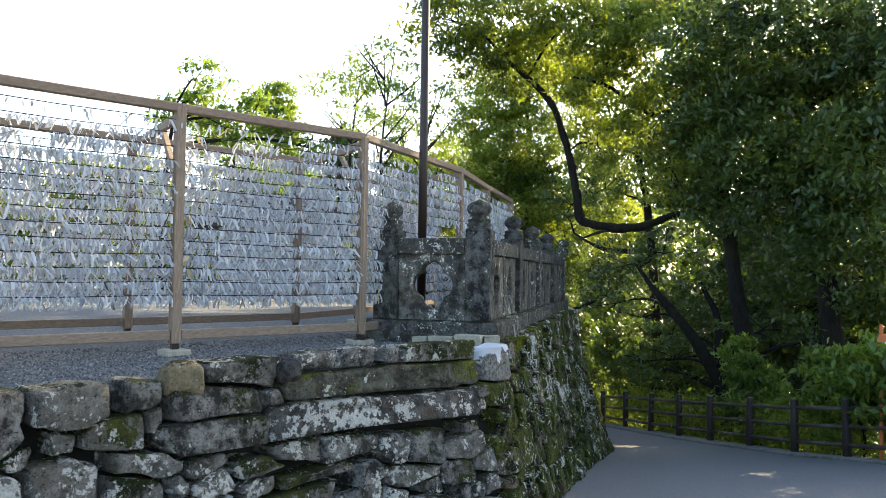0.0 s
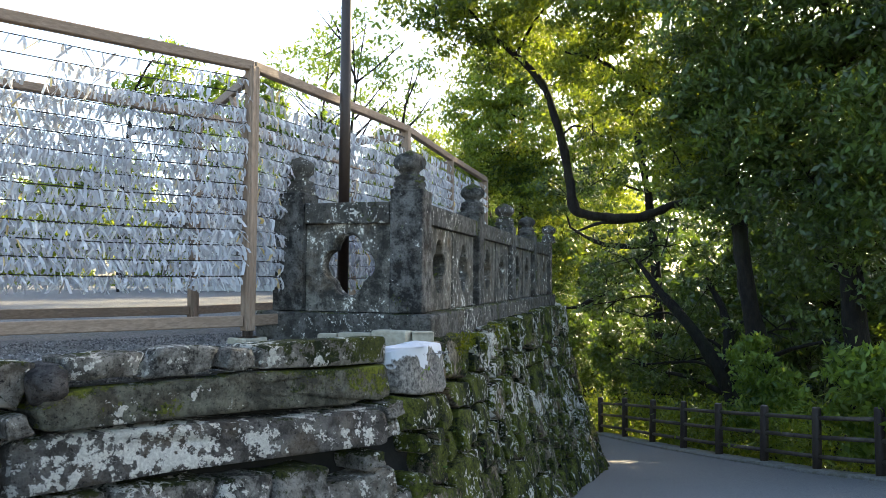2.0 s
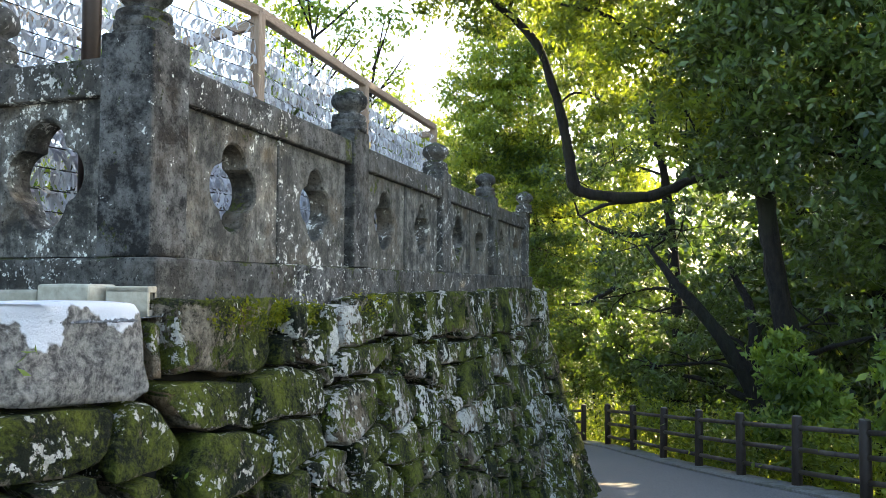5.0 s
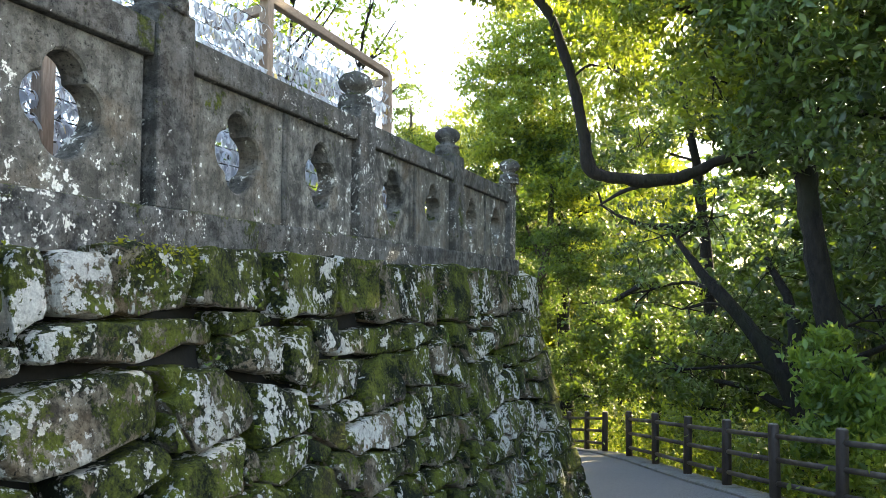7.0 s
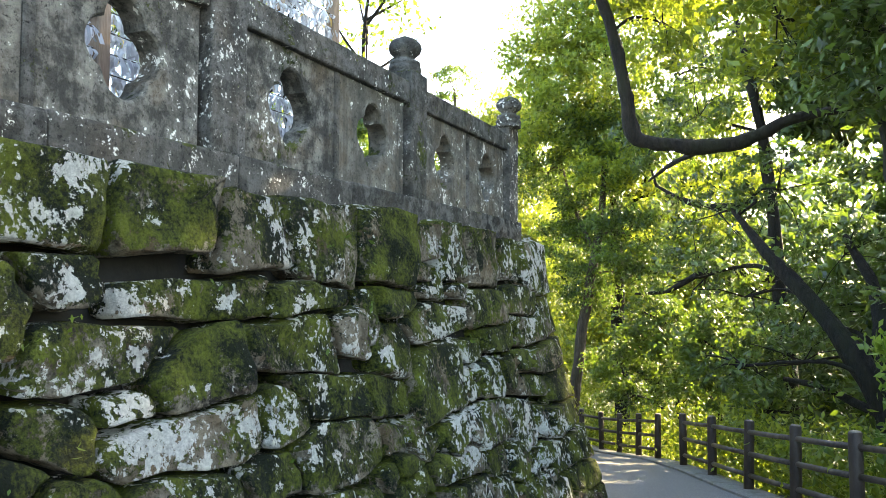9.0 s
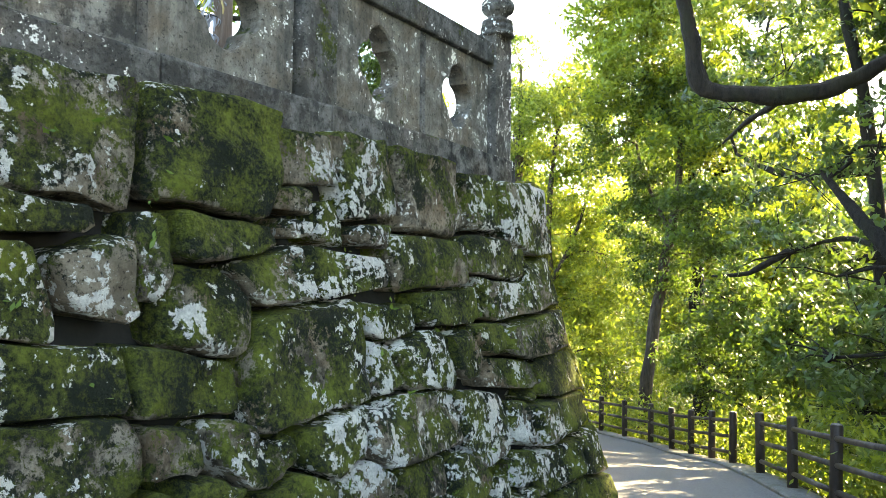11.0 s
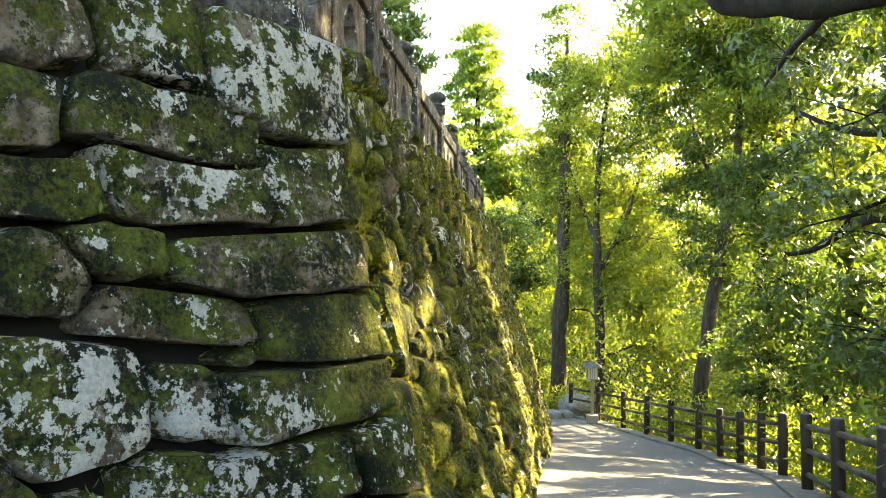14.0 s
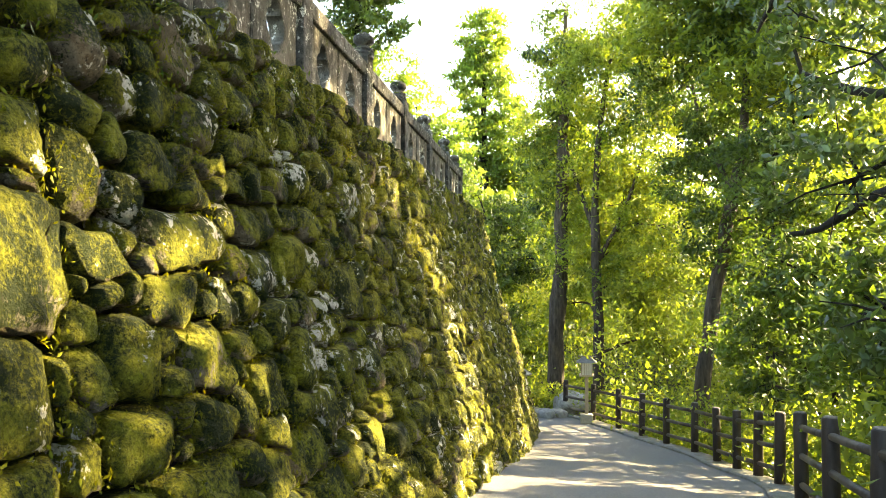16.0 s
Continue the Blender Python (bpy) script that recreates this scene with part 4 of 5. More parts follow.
def crown_points(blobs, rng, per_m2, cluster=0.3, leaves=34, flat=0.85):
    """Leaf places: clusters through rough ellipsoids, thicker toward the outside, with gaps between."""
    out = []
    for x, y, z, r in blobs:
        k = max(3, int(per_m2 * r * r))
        q = rng.normal(size=(k, 3))
        q /= np.linalg.norm(q, axis=1)[:, None]
        rad = r * (0.35 + 0.75 * rng.random(k) ** 0.6)
        c = q * rad[:, None] * [1, 1, flat] + [x, y, z]
        m = rng.integers(int(leaves * 0.5), int(leaves * 1.5), k)
        c = np.repeat(c, m, axis=0)
        out.append(c + rng.normal(size=c.shape) * [cluster * 0.74, cluster * 0.74, cluster * 0.34])
    return np.concatenate(out)


def tree(name, label, trunk, radii, limbs, blobs, leaf, bark, seed, per_m2=14, size=0.14, cluster=0.3, leaves=34, droop=0.35, twigs=True, category="tree"):
    rng = np.random.default_rng(seed)
    th = thing(name, label=label, category=category)
    bm = bmesh.new()

    def wavy(pts, rad, seg):
        pts = [Vector(p) for p in pts]
        fine, fr = [], []
        for i in range(len(pts) - 1):
            p0, p1, p2, p3 = pts[max(i - 1, 0)], pts[i], pts[i + 1], pts[min(i + 2, len(pts) - 1)]
            for k in range(4):
                t = k / 4
                q = 0.5 * (2 * p1 + (p2 - p0) * t + (2 * p0 - 5 * p1 + 4 * p2 - p3) * t * t + (3 * p1 - p0 - 3 * p2 + p3) * t ** 3)
                r = rad[i] + (rad[i + 1] - rad[i]) * t
                fine.append(q + noise.noise_vector(q * 1.3) * r * 0.35 + noise.noise_vector(q * 3.7) * r * 0.3)
                fr.append(r * (1 + 0.3 * noise.noise(q * 3.1)))
        fine.append(pts[-1])
        fr.append(rad[-1])
        tube(bm, fine, fr, seg)
        return fine

    spine = wavy(trunk, radii, 12)
    for pts, rad in limbs:
        spine += wavy(pts, rad, 9)
    if twigs:
        for x, y, z, r in blobs:
            c = Vector((x, y, z))
            near = min(spine, key=lambda p: (p - c).length + max(0, p.z - c.z) * 1.5)
            if (near - c).length < 9:
                mid = near.lerp(c, 0.5) + Vector((rng.normal() * 0.25, rng.normal() * 0.25, 0.25))
                r0 = min(0.09, 0.025 + 0.012 * (near - c).length)
                wavy([near, mid, c], [r0, r0 * 0.7, r0 * 0.4], 6)
                for _ in range(5):
                    q = rng.normal(size=3)
                    q = Vector(q / np.linalg.norm(q)) * r * 0.95
                    tube(bm, [c.lerp(mid, 0.3 * rng.random()), c + q * 0.5 + Vector((0, 0, 0.08)), c + q], [r0 * 0.4, r0 * 0.25, 0.006], 5)
    part("trunk", bm, bark, th, smooth=True)
    pts = crown_points(blobs, rng, per_m2 * 1.9, cluster, leaves * 1.45)
    v, f = leaf_mesh(pts, 1.38 * size * rng.uniform(0.65, 1.35, len(pts)), rng, droop)
    cr = new("crown", numpy_mesh("crown", v, f, leaf))
    cr.parent = th
    return th


CAMPHOR = [(-0.5, 21.3, 9.6, 1.2), (1.1, 22.3, 10.1, 1.7), (3.0, 22.4, 9.9, 1.8), (4.4, 21.5, 9.3, 1.8), (1.7, 23.4, 8.6, 1.1), (4.3, 22.5, 7.7, 1.5), (4.1, 23.6, 6.3, 1.0), (5.4, 20.6, 6.8, 1.6), (5.5, 19.7, 5.0, 1.1), (0.3, 22.3, 9.0, 1.0), (5.8, 20.6, 9.0, 1.8)]
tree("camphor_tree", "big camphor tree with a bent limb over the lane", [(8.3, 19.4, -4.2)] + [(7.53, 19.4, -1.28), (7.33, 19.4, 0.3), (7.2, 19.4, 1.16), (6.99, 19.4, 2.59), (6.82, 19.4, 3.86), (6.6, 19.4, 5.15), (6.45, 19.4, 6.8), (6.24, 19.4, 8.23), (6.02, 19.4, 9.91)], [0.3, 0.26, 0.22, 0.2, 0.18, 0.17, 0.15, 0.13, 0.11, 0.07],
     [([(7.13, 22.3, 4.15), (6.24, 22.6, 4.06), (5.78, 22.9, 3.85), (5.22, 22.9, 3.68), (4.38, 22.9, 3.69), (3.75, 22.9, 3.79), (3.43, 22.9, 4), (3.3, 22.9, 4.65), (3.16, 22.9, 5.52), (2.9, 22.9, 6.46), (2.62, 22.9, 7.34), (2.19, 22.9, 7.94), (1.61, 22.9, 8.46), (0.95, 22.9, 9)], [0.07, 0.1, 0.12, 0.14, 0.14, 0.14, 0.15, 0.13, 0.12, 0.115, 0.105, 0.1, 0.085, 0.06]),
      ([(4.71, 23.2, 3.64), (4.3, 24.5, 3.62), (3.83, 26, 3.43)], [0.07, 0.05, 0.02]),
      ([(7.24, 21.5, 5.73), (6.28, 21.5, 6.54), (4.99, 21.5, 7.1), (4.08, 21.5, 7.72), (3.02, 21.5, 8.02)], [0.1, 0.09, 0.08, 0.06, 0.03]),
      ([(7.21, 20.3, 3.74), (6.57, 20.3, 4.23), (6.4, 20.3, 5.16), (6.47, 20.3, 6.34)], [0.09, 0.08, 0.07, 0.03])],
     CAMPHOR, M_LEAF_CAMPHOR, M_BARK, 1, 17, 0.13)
OAK = [(6.5, 17.6, 7.8, 1.8), (7.7, 16.7, 7.8, 1.8), (8.8, 15.7, 7.3, 1.6), (6.9, 17.7, 5.8, 1.6), (8.2, 16.8, 5.6, 1.7), (8.4, 14.8, 4.9, 1.3), (6.2, 18.7, 6.5, 1.3), (7.5, 16.8, 4.0, 1.3), (8.6, 15.9, 3.3, 1.4), (6.8, 18.8, 4.1, 1.2), (8.7, 17.9, 2.5, 1.0), (9.1, 15.9, 1.9, 0.8), (8.4, 19.9, 2.5, 0.9), (9.6, 13.6, 3.0, 1.4), (9.4, 14.0, 6.6, 1.7)]
tree("evergreen_oak", "dense dark evergreen oak below the lane", [(9.0, 17.2, -4.5), (8.7, 17.2, 0.0), (8.3, 17.2, 4.0), (7.9, 17.0, 8.0)], [0.3, 0.24, 0.18, 0.08],
     [([(8.5, 17.2, 2.6), (7.4, 17.6, 5.0), (6.8, 17.7, 7.0)], [0.12, 0.09, 0.05])], OAK, M_LEAF_DARK, M_BARK, 2, 23, 0.13)
LOWER = [(5.1, 24.7, 2.5, 1.2), (4.9, 25.8, 1.2, 1.1), (6.3, 23.8, 2.9, 1.2), (5.7, 24.8, 0.8, 1.1), (5.3, 23.2, -0.5, 0.8), (6.3, 22.9, -0.4, 0.9), (8.0, 19.9, 0.8, 1.0), (8.5, 17.9, 0.7, 0.8), (7.4, 23.9, 1.6, 1.1), (6.9, 25.9, 0.0, 0.9), (6.0, 26.5, -1.0, 0.8), (9.0, 21.5, 1.0, 1.2)]
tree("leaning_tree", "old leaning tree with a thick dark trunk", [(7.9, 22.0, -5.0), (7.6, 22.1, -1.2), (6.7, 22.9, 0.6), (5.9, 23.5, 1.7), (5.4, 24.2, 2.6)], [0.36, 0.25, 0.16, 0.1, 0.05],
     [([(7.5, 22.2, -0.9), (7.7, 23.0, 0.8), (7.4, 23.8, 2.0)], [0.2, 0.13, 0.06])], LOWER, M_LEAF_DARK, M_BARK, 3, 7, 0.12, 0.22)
YELLOW = [(0.3, 36.6, 9.6, 1.5), (1.2, 37.3, 10.8, 2.0), (1.1, 36.4, 7.6, 1.9), (2.8, 36.5, 8.4, 2.1), (4.3, 37.5, 11.1, 2.2), (3.0, 36.0, 5.8, 1.6), (5.3, 36.6, 6.8, 1.8), (6.7, 36.8, 4.6, 1.7), (4.6, 37.7, 4.1, 1.3), (7.6, 38.7, 9.1, 2.0), (2.3, 38.3, 13.1, 2.0), (5.5, 38.5, 13.0, 2.2)]
tree("broadleaf_tree", "sunlit yellow-green broadleaf tree down the hill", [(3.2, 38.2, -6.0), (3.1, 38.0, 0.0), (2.9, 37.8, 5.0), (2.7, 37.6, 9.5), (2.5, 37.8, 12.5)], [0.3, 0.24, 0.18, 0.12, 0.05],
     [([(3.0, 37.9, 3.0), (4.6, 37.4, 6.0), (5.4, 37.4, 9.5)], [0.13, 0.1, 0.05])], YELLOW, M_LEAF_BRIGHT, M_BARK, 4, 16, 0.15, 0.36)
LANE_A = [(-2.3, 40.7, 6.6, 2.2), (-4.0, 41.0, 7.5, 1.2), (-0.8, 40.4, 4.3, 1.7), (-3.6, 41.3, 3.8, 1.7), (-1.9, 41.1, 2.5, 1.7), (-0.2, 39.8, 1.6, 1.4), (-5.0, 41.6, 5.4, 1.3), (-2.7, 40.8, 0.6, 1.5), (-1.2, 40.4, -0.2, 1.3), (-1.4, 41.1, 8.2, 1.6), (-4.2, 42.6, -1.0, 0.9), (-0.7, 40.7, -2.1, 1.0)]
tree("slender_tree", "slender green tree behind the fence's bend", [(-2.35, 39.6, -5.5), (-2.35, 39.6, -1.5), (-2.5, 39.7, 2.0), (-2.4, 39.9, 5.0), (-2.0, 40.2, 8.0)], [0.2, 0.16, 0.13, 0.09, 0.04],
     [([(-2.4, 39.7, 0.5), (-1.4, 39.9, 2.6), (-0.9, 40.2, 4.6)], [0.09, 0.07, 0.03]), ([(-2.5, 39.7, 1.5), (-3.6, 40.4, 4.0), (-4.2, 40.8, 6.5)], [0.09, 0.07, 0.03])], LANE_A, M_LEAF_BRIGHT, M_BARK_PALE, 5, 26, 0.12, 0.32)
tree("cedar_tree", "straight reddish cedar trunk with drooping green sprays", [(-4.1, 40.4, -5.4), (-4.1, 40.5, -2.0), (-3.95, 40.6, 3.0), (-3.9, 40.8, 7.0), (-3.9, 40.8, 9.6)], [0.36, 0.27, 0.23, 0.14, 0.04], [],
     [(-4.3, 41.2, 2.6, 1.0), (-4.9, 41.6, 4.2, 1.1), (-3.6, 41.6, 6.0, 1.1), (-4.4, 41.0, 8.2, 1.1), (-4.0, 41.0, 10.0, 0.9)], M_LEAF_MID, M_BARK_PALE, 6, 14, 0.13, 0.3, droop=0.9)
LANE_B = [(2.0, 37.4, 4.0, 1.3), (2.9, 36.4, 5.4, 1.4), (3.4, 35.0, 2.8, 1.3), (1.3, 37.2, 2.7, 1.3), (2.0, 36.5, 1.0, 1.1), (0.4, 38.0, 5.4, 1.4), (1.0, 38.0, 7.1, 1.5), (2.5, 36.5, 6.9, 1.3), (3.9, 35.3, 1.3, 1.0)]
tree("lane_tree", "leafy tree with a pale trunk beyond the fence", [(1.5, 35.6, -6.0), (1.6, 35.7, -2.5), (2.0, 35.9, 0.5), (2.5, 36.2, 3.5), (2.6, 36.4, 6.5)], [0.26, 0.22, 0.18, 0.13, 0.05],
     [([(2.3, 36.1, 2.2), (1.4, 36.8, 4.2), (0.9, 37.4, 6.2)], [0.09, 0.07, 0.03])], LANE_B, M_LEAF_MID, M_BARK_PALE, 7, 27, 0.115)
LANE_C = [(4.1, 30.7, 0.1, 0.9), (3.7, 31.9, -0.8, 0.9), (4.7, 29.9, -0.8, 0.8), (2.9, 33.6, -1.6, 0.8), (4.2, 31.0, -1.8, 0.7), (5.2, 28.0, -0.5, 0.8), (5.6, 26.9, -1.1, 0.8), (5.2, 28.8, -1.6, 0.7), (3.4, 32.6, -2.3, 0.6), (5.6, 28.0, 0.2, 0.7), (6.0, 25.6, -0.6, 0.8), (6.2, 25.0, -1.6, 0.8)]
tree("glossy_bush", "tall glossy evergreen bush against the fence", [(4.9, 30.3, -5.5), (4.7, 30.4, -2.0), (4.4, 30.6, 0.0)], [0.08, 0.06, 0.03],
     [([(5.6, 27.2, -5.0), (5.5, 27.4, -2.0), (5.4, 27.6, -0.2)], [0.07, 0.05, 0.02])], LANE_C, M_LEAF_MID, M_BARK, 8, 34, 0.12, 0.22, 30, category="bush")
OVER = [(4.2, 30.9, 5.2, 1.3), (5.2, 29.3, 5.6, 1.1), (4.7, 31.1, 3.4, 0.9), (7.2, 29.4, 6.8, 1.3), (6.0, 31.5, 8.0, 1.6)]
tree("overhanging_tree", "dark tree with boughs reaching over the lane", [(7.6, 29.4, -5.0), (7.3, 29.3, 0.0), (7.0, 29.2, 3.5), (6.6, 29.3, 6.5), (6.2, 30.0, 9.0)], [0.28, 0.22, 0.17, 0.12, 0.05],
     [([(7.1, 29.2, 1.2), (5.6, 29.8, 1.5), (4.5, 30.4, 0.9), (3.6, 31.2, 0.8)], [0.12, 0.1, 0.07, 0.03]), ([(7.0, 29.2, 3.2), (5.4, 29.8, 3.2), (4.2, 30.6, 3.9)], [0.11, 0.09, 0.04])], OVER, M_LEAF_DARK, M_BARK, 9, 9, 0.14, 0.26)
ENDB = [(-8.8, 42.4, 2.2, 1.4), (-7.9, 43.0, 0.2, 1.6), (-9.4, 43.2, 3.8, 1.1), (-7.6, 44.2, 2.2, 1.4), (-6.9, 42.4, -1.9, 1.3), (-7.8, 42.0, -2.7, 1.2), (-6.2, 42.8, -3.6, 1.1), (-8.6, 42.7, -0.8, 1.2), (-6.2, 43.9, 0.7, 1.2), (-10.2, 41.5, 0.5, 1.6), (-10.4, 41.2, -2.2, 1.5), (-9.0, 40.9, -3.4, 1.2)]
tree("evergreen_thicket", "dark evergreen thicket behind the bend", [(-8.2, 42.8, -5.0), (-8.1, 42.8, -1.0), (-8.0, 43.0, 2.5)], [0.16, 0.12, 0.05], [], ENDB, M_LEAF_MID, M_BARK, 10, 17, 0.14)
tree("court_tree", "pale green maple on the terrace", [(-14.6, 44.6, 1.0), (-14.6, 44.5, 5.0), (-14.4, 44.6, 9.0)], [0.2, 0.15, 0.06], [],
     [(-15.6, 44.4, 9.8, 1.5), (-14.0, 45.2, 9.0, 1.6), (-15.0, 45.6, 7.6, 1.4), (-13.2, 46.8, 8.0, 1.4), (-15.6, 42.7, 10.2, 1.1), (-13.0, 46.6, 6.0, 1.2), (-11.8, 46.8, 6.6, 1.3)], M_LEAF_PALE, M_BARK, 11, 9, 0.17, 0.36)
tree("cypress_tree", "tall hazy light-green cypress far behind", [(-16.2, 61.0, -5.0), (-16.2, 61.0, 6.0), (-16.2, 61.0, 15.5)], [0.4, 0.3, 0.05], [],
     [(-16.2, 61.0, 16.6, 1.1), (-16.4, 61.2, 14.9, 1.6), (-16.6, 61.2, 12.9, 1.9), (-15.9, 61.7, 10.6, 2.2), (-16.9, 61.2, 8.6, 2.2), (-15.0, 62.3, 7.2, 2.2)], M_LEAF_PALE, M_BARK, 12, 9, 0.26, 0.4, droop=0.1)
# trees on the far side of the court
tree("court_tree", "slight light-green tree beyond the racks", [(-10.2, 24.0, 1.4), (-10.2, 24.0, 4.6), (-9.9, 24.0, 7.6)], [0.13, 0.1, 0.03], [],
     [(-9.4, 24.5, 8.6, 0.8), (-9.9, 24.3, 7.6, 0.8), (-7.4, 25.0, 7.5, 1.0), (-6.3, 25.3, 7.2, 0.7), (-8.4, 24.7, 7.0, 0.9), (-5.6, 25.6, 6.5, 0.6)], M_LEAF_PALE, M_BARK, 13, 9, 0.16, 0.34)
tree("court_pine", "small dark green conifer beyond the racks", [(-5.3, 29.6, 1.4), (-5.3, 29.6, 5.0), (-5.3, 29.6, 8.2)], [0.14, 0.1, 0.03], [],
     [(-5.3, 29.6, 7.9, 0.55), (-5.4, 29.6, 7.1, 0.9), (-5.1, 29.7, 6.2, 1.1)], M_LEAF_MID, M_BARK, 14, 22, 0.13, 0.22)
for i, (x, y, h, sd) in enumerate(((-2.3, 19.5, 8.2, 15), (-1.2, 20.6, 7.4, 16), (-3.4, 21.0, 8.4, 17))):
    sp = [(x, y, 1.4), (x + 0.1, y, 3.4), (x - 0.1, y + 0.1, 5.4), (x + 0.25, y, h)]
    rs = np.random.default_rng(sd)
    lim = []
    for k in range(9):
        a, b = rs.uniform(0, 6.28), rs.uniform(3.4, h - 0.6)
        ln = rs.uniform(0.7, 1.5)
        lim.append(([(x, y, b), (x + math.cos(a) * ln * 0.5, y + math.sin(a) * ln * 0.5, b + 0.5), (x + math.cos(a) * ln, y + math.sin(a) * ln, b + 1.1)], [0.03, 0.02, 0.006]))
    tree("young_tree", "sparse young tree coming into leaf", sp, [0.06, 0.05, 0.035, 0.01], lim, [(x, y, h - 1.4, 1.0), (x + 0.3, y, h - 0.3, 0.8), (x - 0.7, y, h - 0.9, 0.7)], M_LEAF_PALE, M_BARK, sd, 10, 0.1, 0.26, 22, twigs=False)

SLOPE = [(9.6, 23.0, 1.2, 1.4), (10.6, 22.0, 3.0, 1.6), (9.4, 24.6, 3.4, 1.5), (11.2, 24.0, 5.2, 1.7), (9.8, 22.6, 5.6, 1.5), (11.0, 20.5, 1.0, 1.5), (12.2, 21.6, 3.6, 1.7), (10.4, 24.8, 7.6, 1.6), (12.2, 19.0, 2.0, 1.6), (12.6, 18.0, 5.0, 1.8), (10.2, 21.0, -0.6, 1.2), (12.0, 16.6, 0.6, 1.5), (11.2, 18.4, -0.4, 1.3), (8.4, 25.4, 0.6, 1.2)]
tree("slope_tree", "dark evergreen tree lower on the slope", [(10.6, 22.6, -6.0), (10.5, 22.6, -1.0), (10.6, 22.8, 3.0), (10.5, 23.4, 7.0)], [0.3, 0.24, 0.17, 0.06], [], SLOPE, M_LEAF_DARK, M_BARK, 25, 11, 0.2)
rs = np.random.default_rng(91)
VALLEY = [(rs.uniform(8.0, 17.0), rs.uniform(26.0, 31.0), rs.uniform(-3.5, 3.2), rs.uniform(1.2, 1.8)) for _ in range(24)]
tree("slope_tree", "broad dark evergreen in the valley below the lane", [(12.0, 28.5, -7.0), (12.0, 28.5, -2.0), (12.2, 28.4, 2.0), (12.3, 28.6, 4.2)], [0.34, 0.28, 0.18, 0.06], [], VALLEY, M_LEAF_DARK, M_BARK, 26, 10, 0.2)

rs = np.random.default_rng(17)
CANOPY = [(rs.uniform(8.2, 15.5), rs.uniform(25.5, 37.0), rs.uniform(4.5, 12.5), rs.uniform(0.9, 1.5)) for _ in range(17)]
tree("shade_tree", "tall dark evergreen spreading over the valley", [(11.5, 31.5, -8.0), (11.4, 31.4, -1.0), (11.6, 31.2, 4.0), (11.4, 31.4, 9.0), (11.5, 31.6, 12.5)], [0.42, 0.34, 0.27, 0.17, 0.06], [], CANOPY, M_LEAF_DARK, M_BARK, 27, 20, 0.2, 0.24)

# shrubs that lean over the fence
tree("shrub", "bright green shrub pushing through the fence", [(7.1, 18.4, -3.2), (7.1, 18.2, -0.4)], [0.04, 0.02], [], [(7.0, 17.9, -0.1, 0.55), (7.2, 17.4, -0.6, 0.4), (7.0, 18.9, 0.3, 0.4), (6.6, 17.6, -0.9, 0.35)], M_LEAF_SHRUB, M_BARK, 18, 70, 0.13, 0.16, 26, 0.9, category="shrub")
tree("shrub", "leafy green shrub spilling over the fence", [(7.6, 13.6, -1.8), (7.5, 13.5, 0.4)], [0.05, 0.02], [], [(7.3, 13.9, 0.5, 0.6), (7.5, 13.4, 0.1, 0.5), (7.2, 14.4, -0.3, 0.4), (7.5, 12.4, 0.7, 0.6), (7.3, 13.9, -0.7, 0.35), (7.8, 11.6, 0.4, 0.7), (7.6, 12.6, -0.2, 0.5)], M_LEAF_SHRUB, M_BARK, 19, 70, 0.13, 0.16, 26, 0.9, category="shrub")

# ---- undergrowth on the slope, far woods: uncounted ----
rng_u = np.random.default_rng(30)
pts = []
for _ in range(3600):
    y = rng_u.uniform(6, 46)
    x = fence_x(y) + 0.45 + abs(rng_u.normal()) * 3.2
    z = ground_z(x, y)
    hgt = rng_u.uniform(0.05, 1.1) * (1 + 0.5 * noise.noise(Vector((x * 0.6, y * 0.6, 9))))
    m = rng_u.integers(14, 40)
    pts.append(rng_u.normal(size=(m, 3)) * [0.26, 0.26, 0.18] + [x, y, z + hgt])
pts = np.concatenate(pts)
v, f = leaf_mesh(pts, 0.13 * rng_u.uniform(0.6, 1.4, len(pts)), rng_u, 0.3)
tagged(new("undergrowth", numpy_mesh("undergrowth", v, f, M_LEAF_BRIGHT)), "mixed green undergrowth on the slope", "undergrowth", kind="stuff")

wood_blobs = []
for k in range(300):
    a = rng_u.uniform(-62, 75)
    d = rng_u.uniform(46, 74)
    x, y = math.sin(math.radians(a)) * d, 6 + math.cos(math.radians(a)) * d
    high = 9.0 if a > -36 else 2.5
    wood_blobs.append((x, y, rng_u.uniform(-7, high), rng_u.uniform(1.8, 3.0)))
for k in range(55):
    a, d = math.radians(rng_u.uniform(10, 30)), rng_u.uniform(38, 50)
    wood_blobs.append((math.sin(a) * d, 4 + math.cos(a) * d, rng_u.uniform(-6, 5.5), rng_u.uniform(1.6, 2.5)))
for k in range(150):
    a, d = math.radians(rng_u.uniform(-38, 12)), rng_u.uniform(56, 76)
    wood_blobs.append((math.sin(a) * d, 6 + math.cos(a) * d, rng_u.uniform(-5, 7), rng_u.uniform(2.4, 3.4)))
pts = crown_points(wood_blobs, rng_u, 4, 0.55, 24)
# Darker leaf colour in the east stands in for shade, brighter elsewhere for sun.
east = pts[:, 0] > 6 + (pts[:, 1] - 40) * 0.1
for sel, leaf, label in ((~east, M_LEAF_BRIGHT, "sunlit woods far down the hill"), (east, M_LEAF_DARK, "woods far down the hill with leaves darkened as shade")):
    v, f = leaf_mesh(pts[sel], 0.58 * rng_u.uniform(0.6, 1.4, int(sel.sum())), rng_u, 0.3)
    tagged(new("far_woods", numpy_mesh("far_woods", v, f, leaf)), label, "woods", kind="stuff")

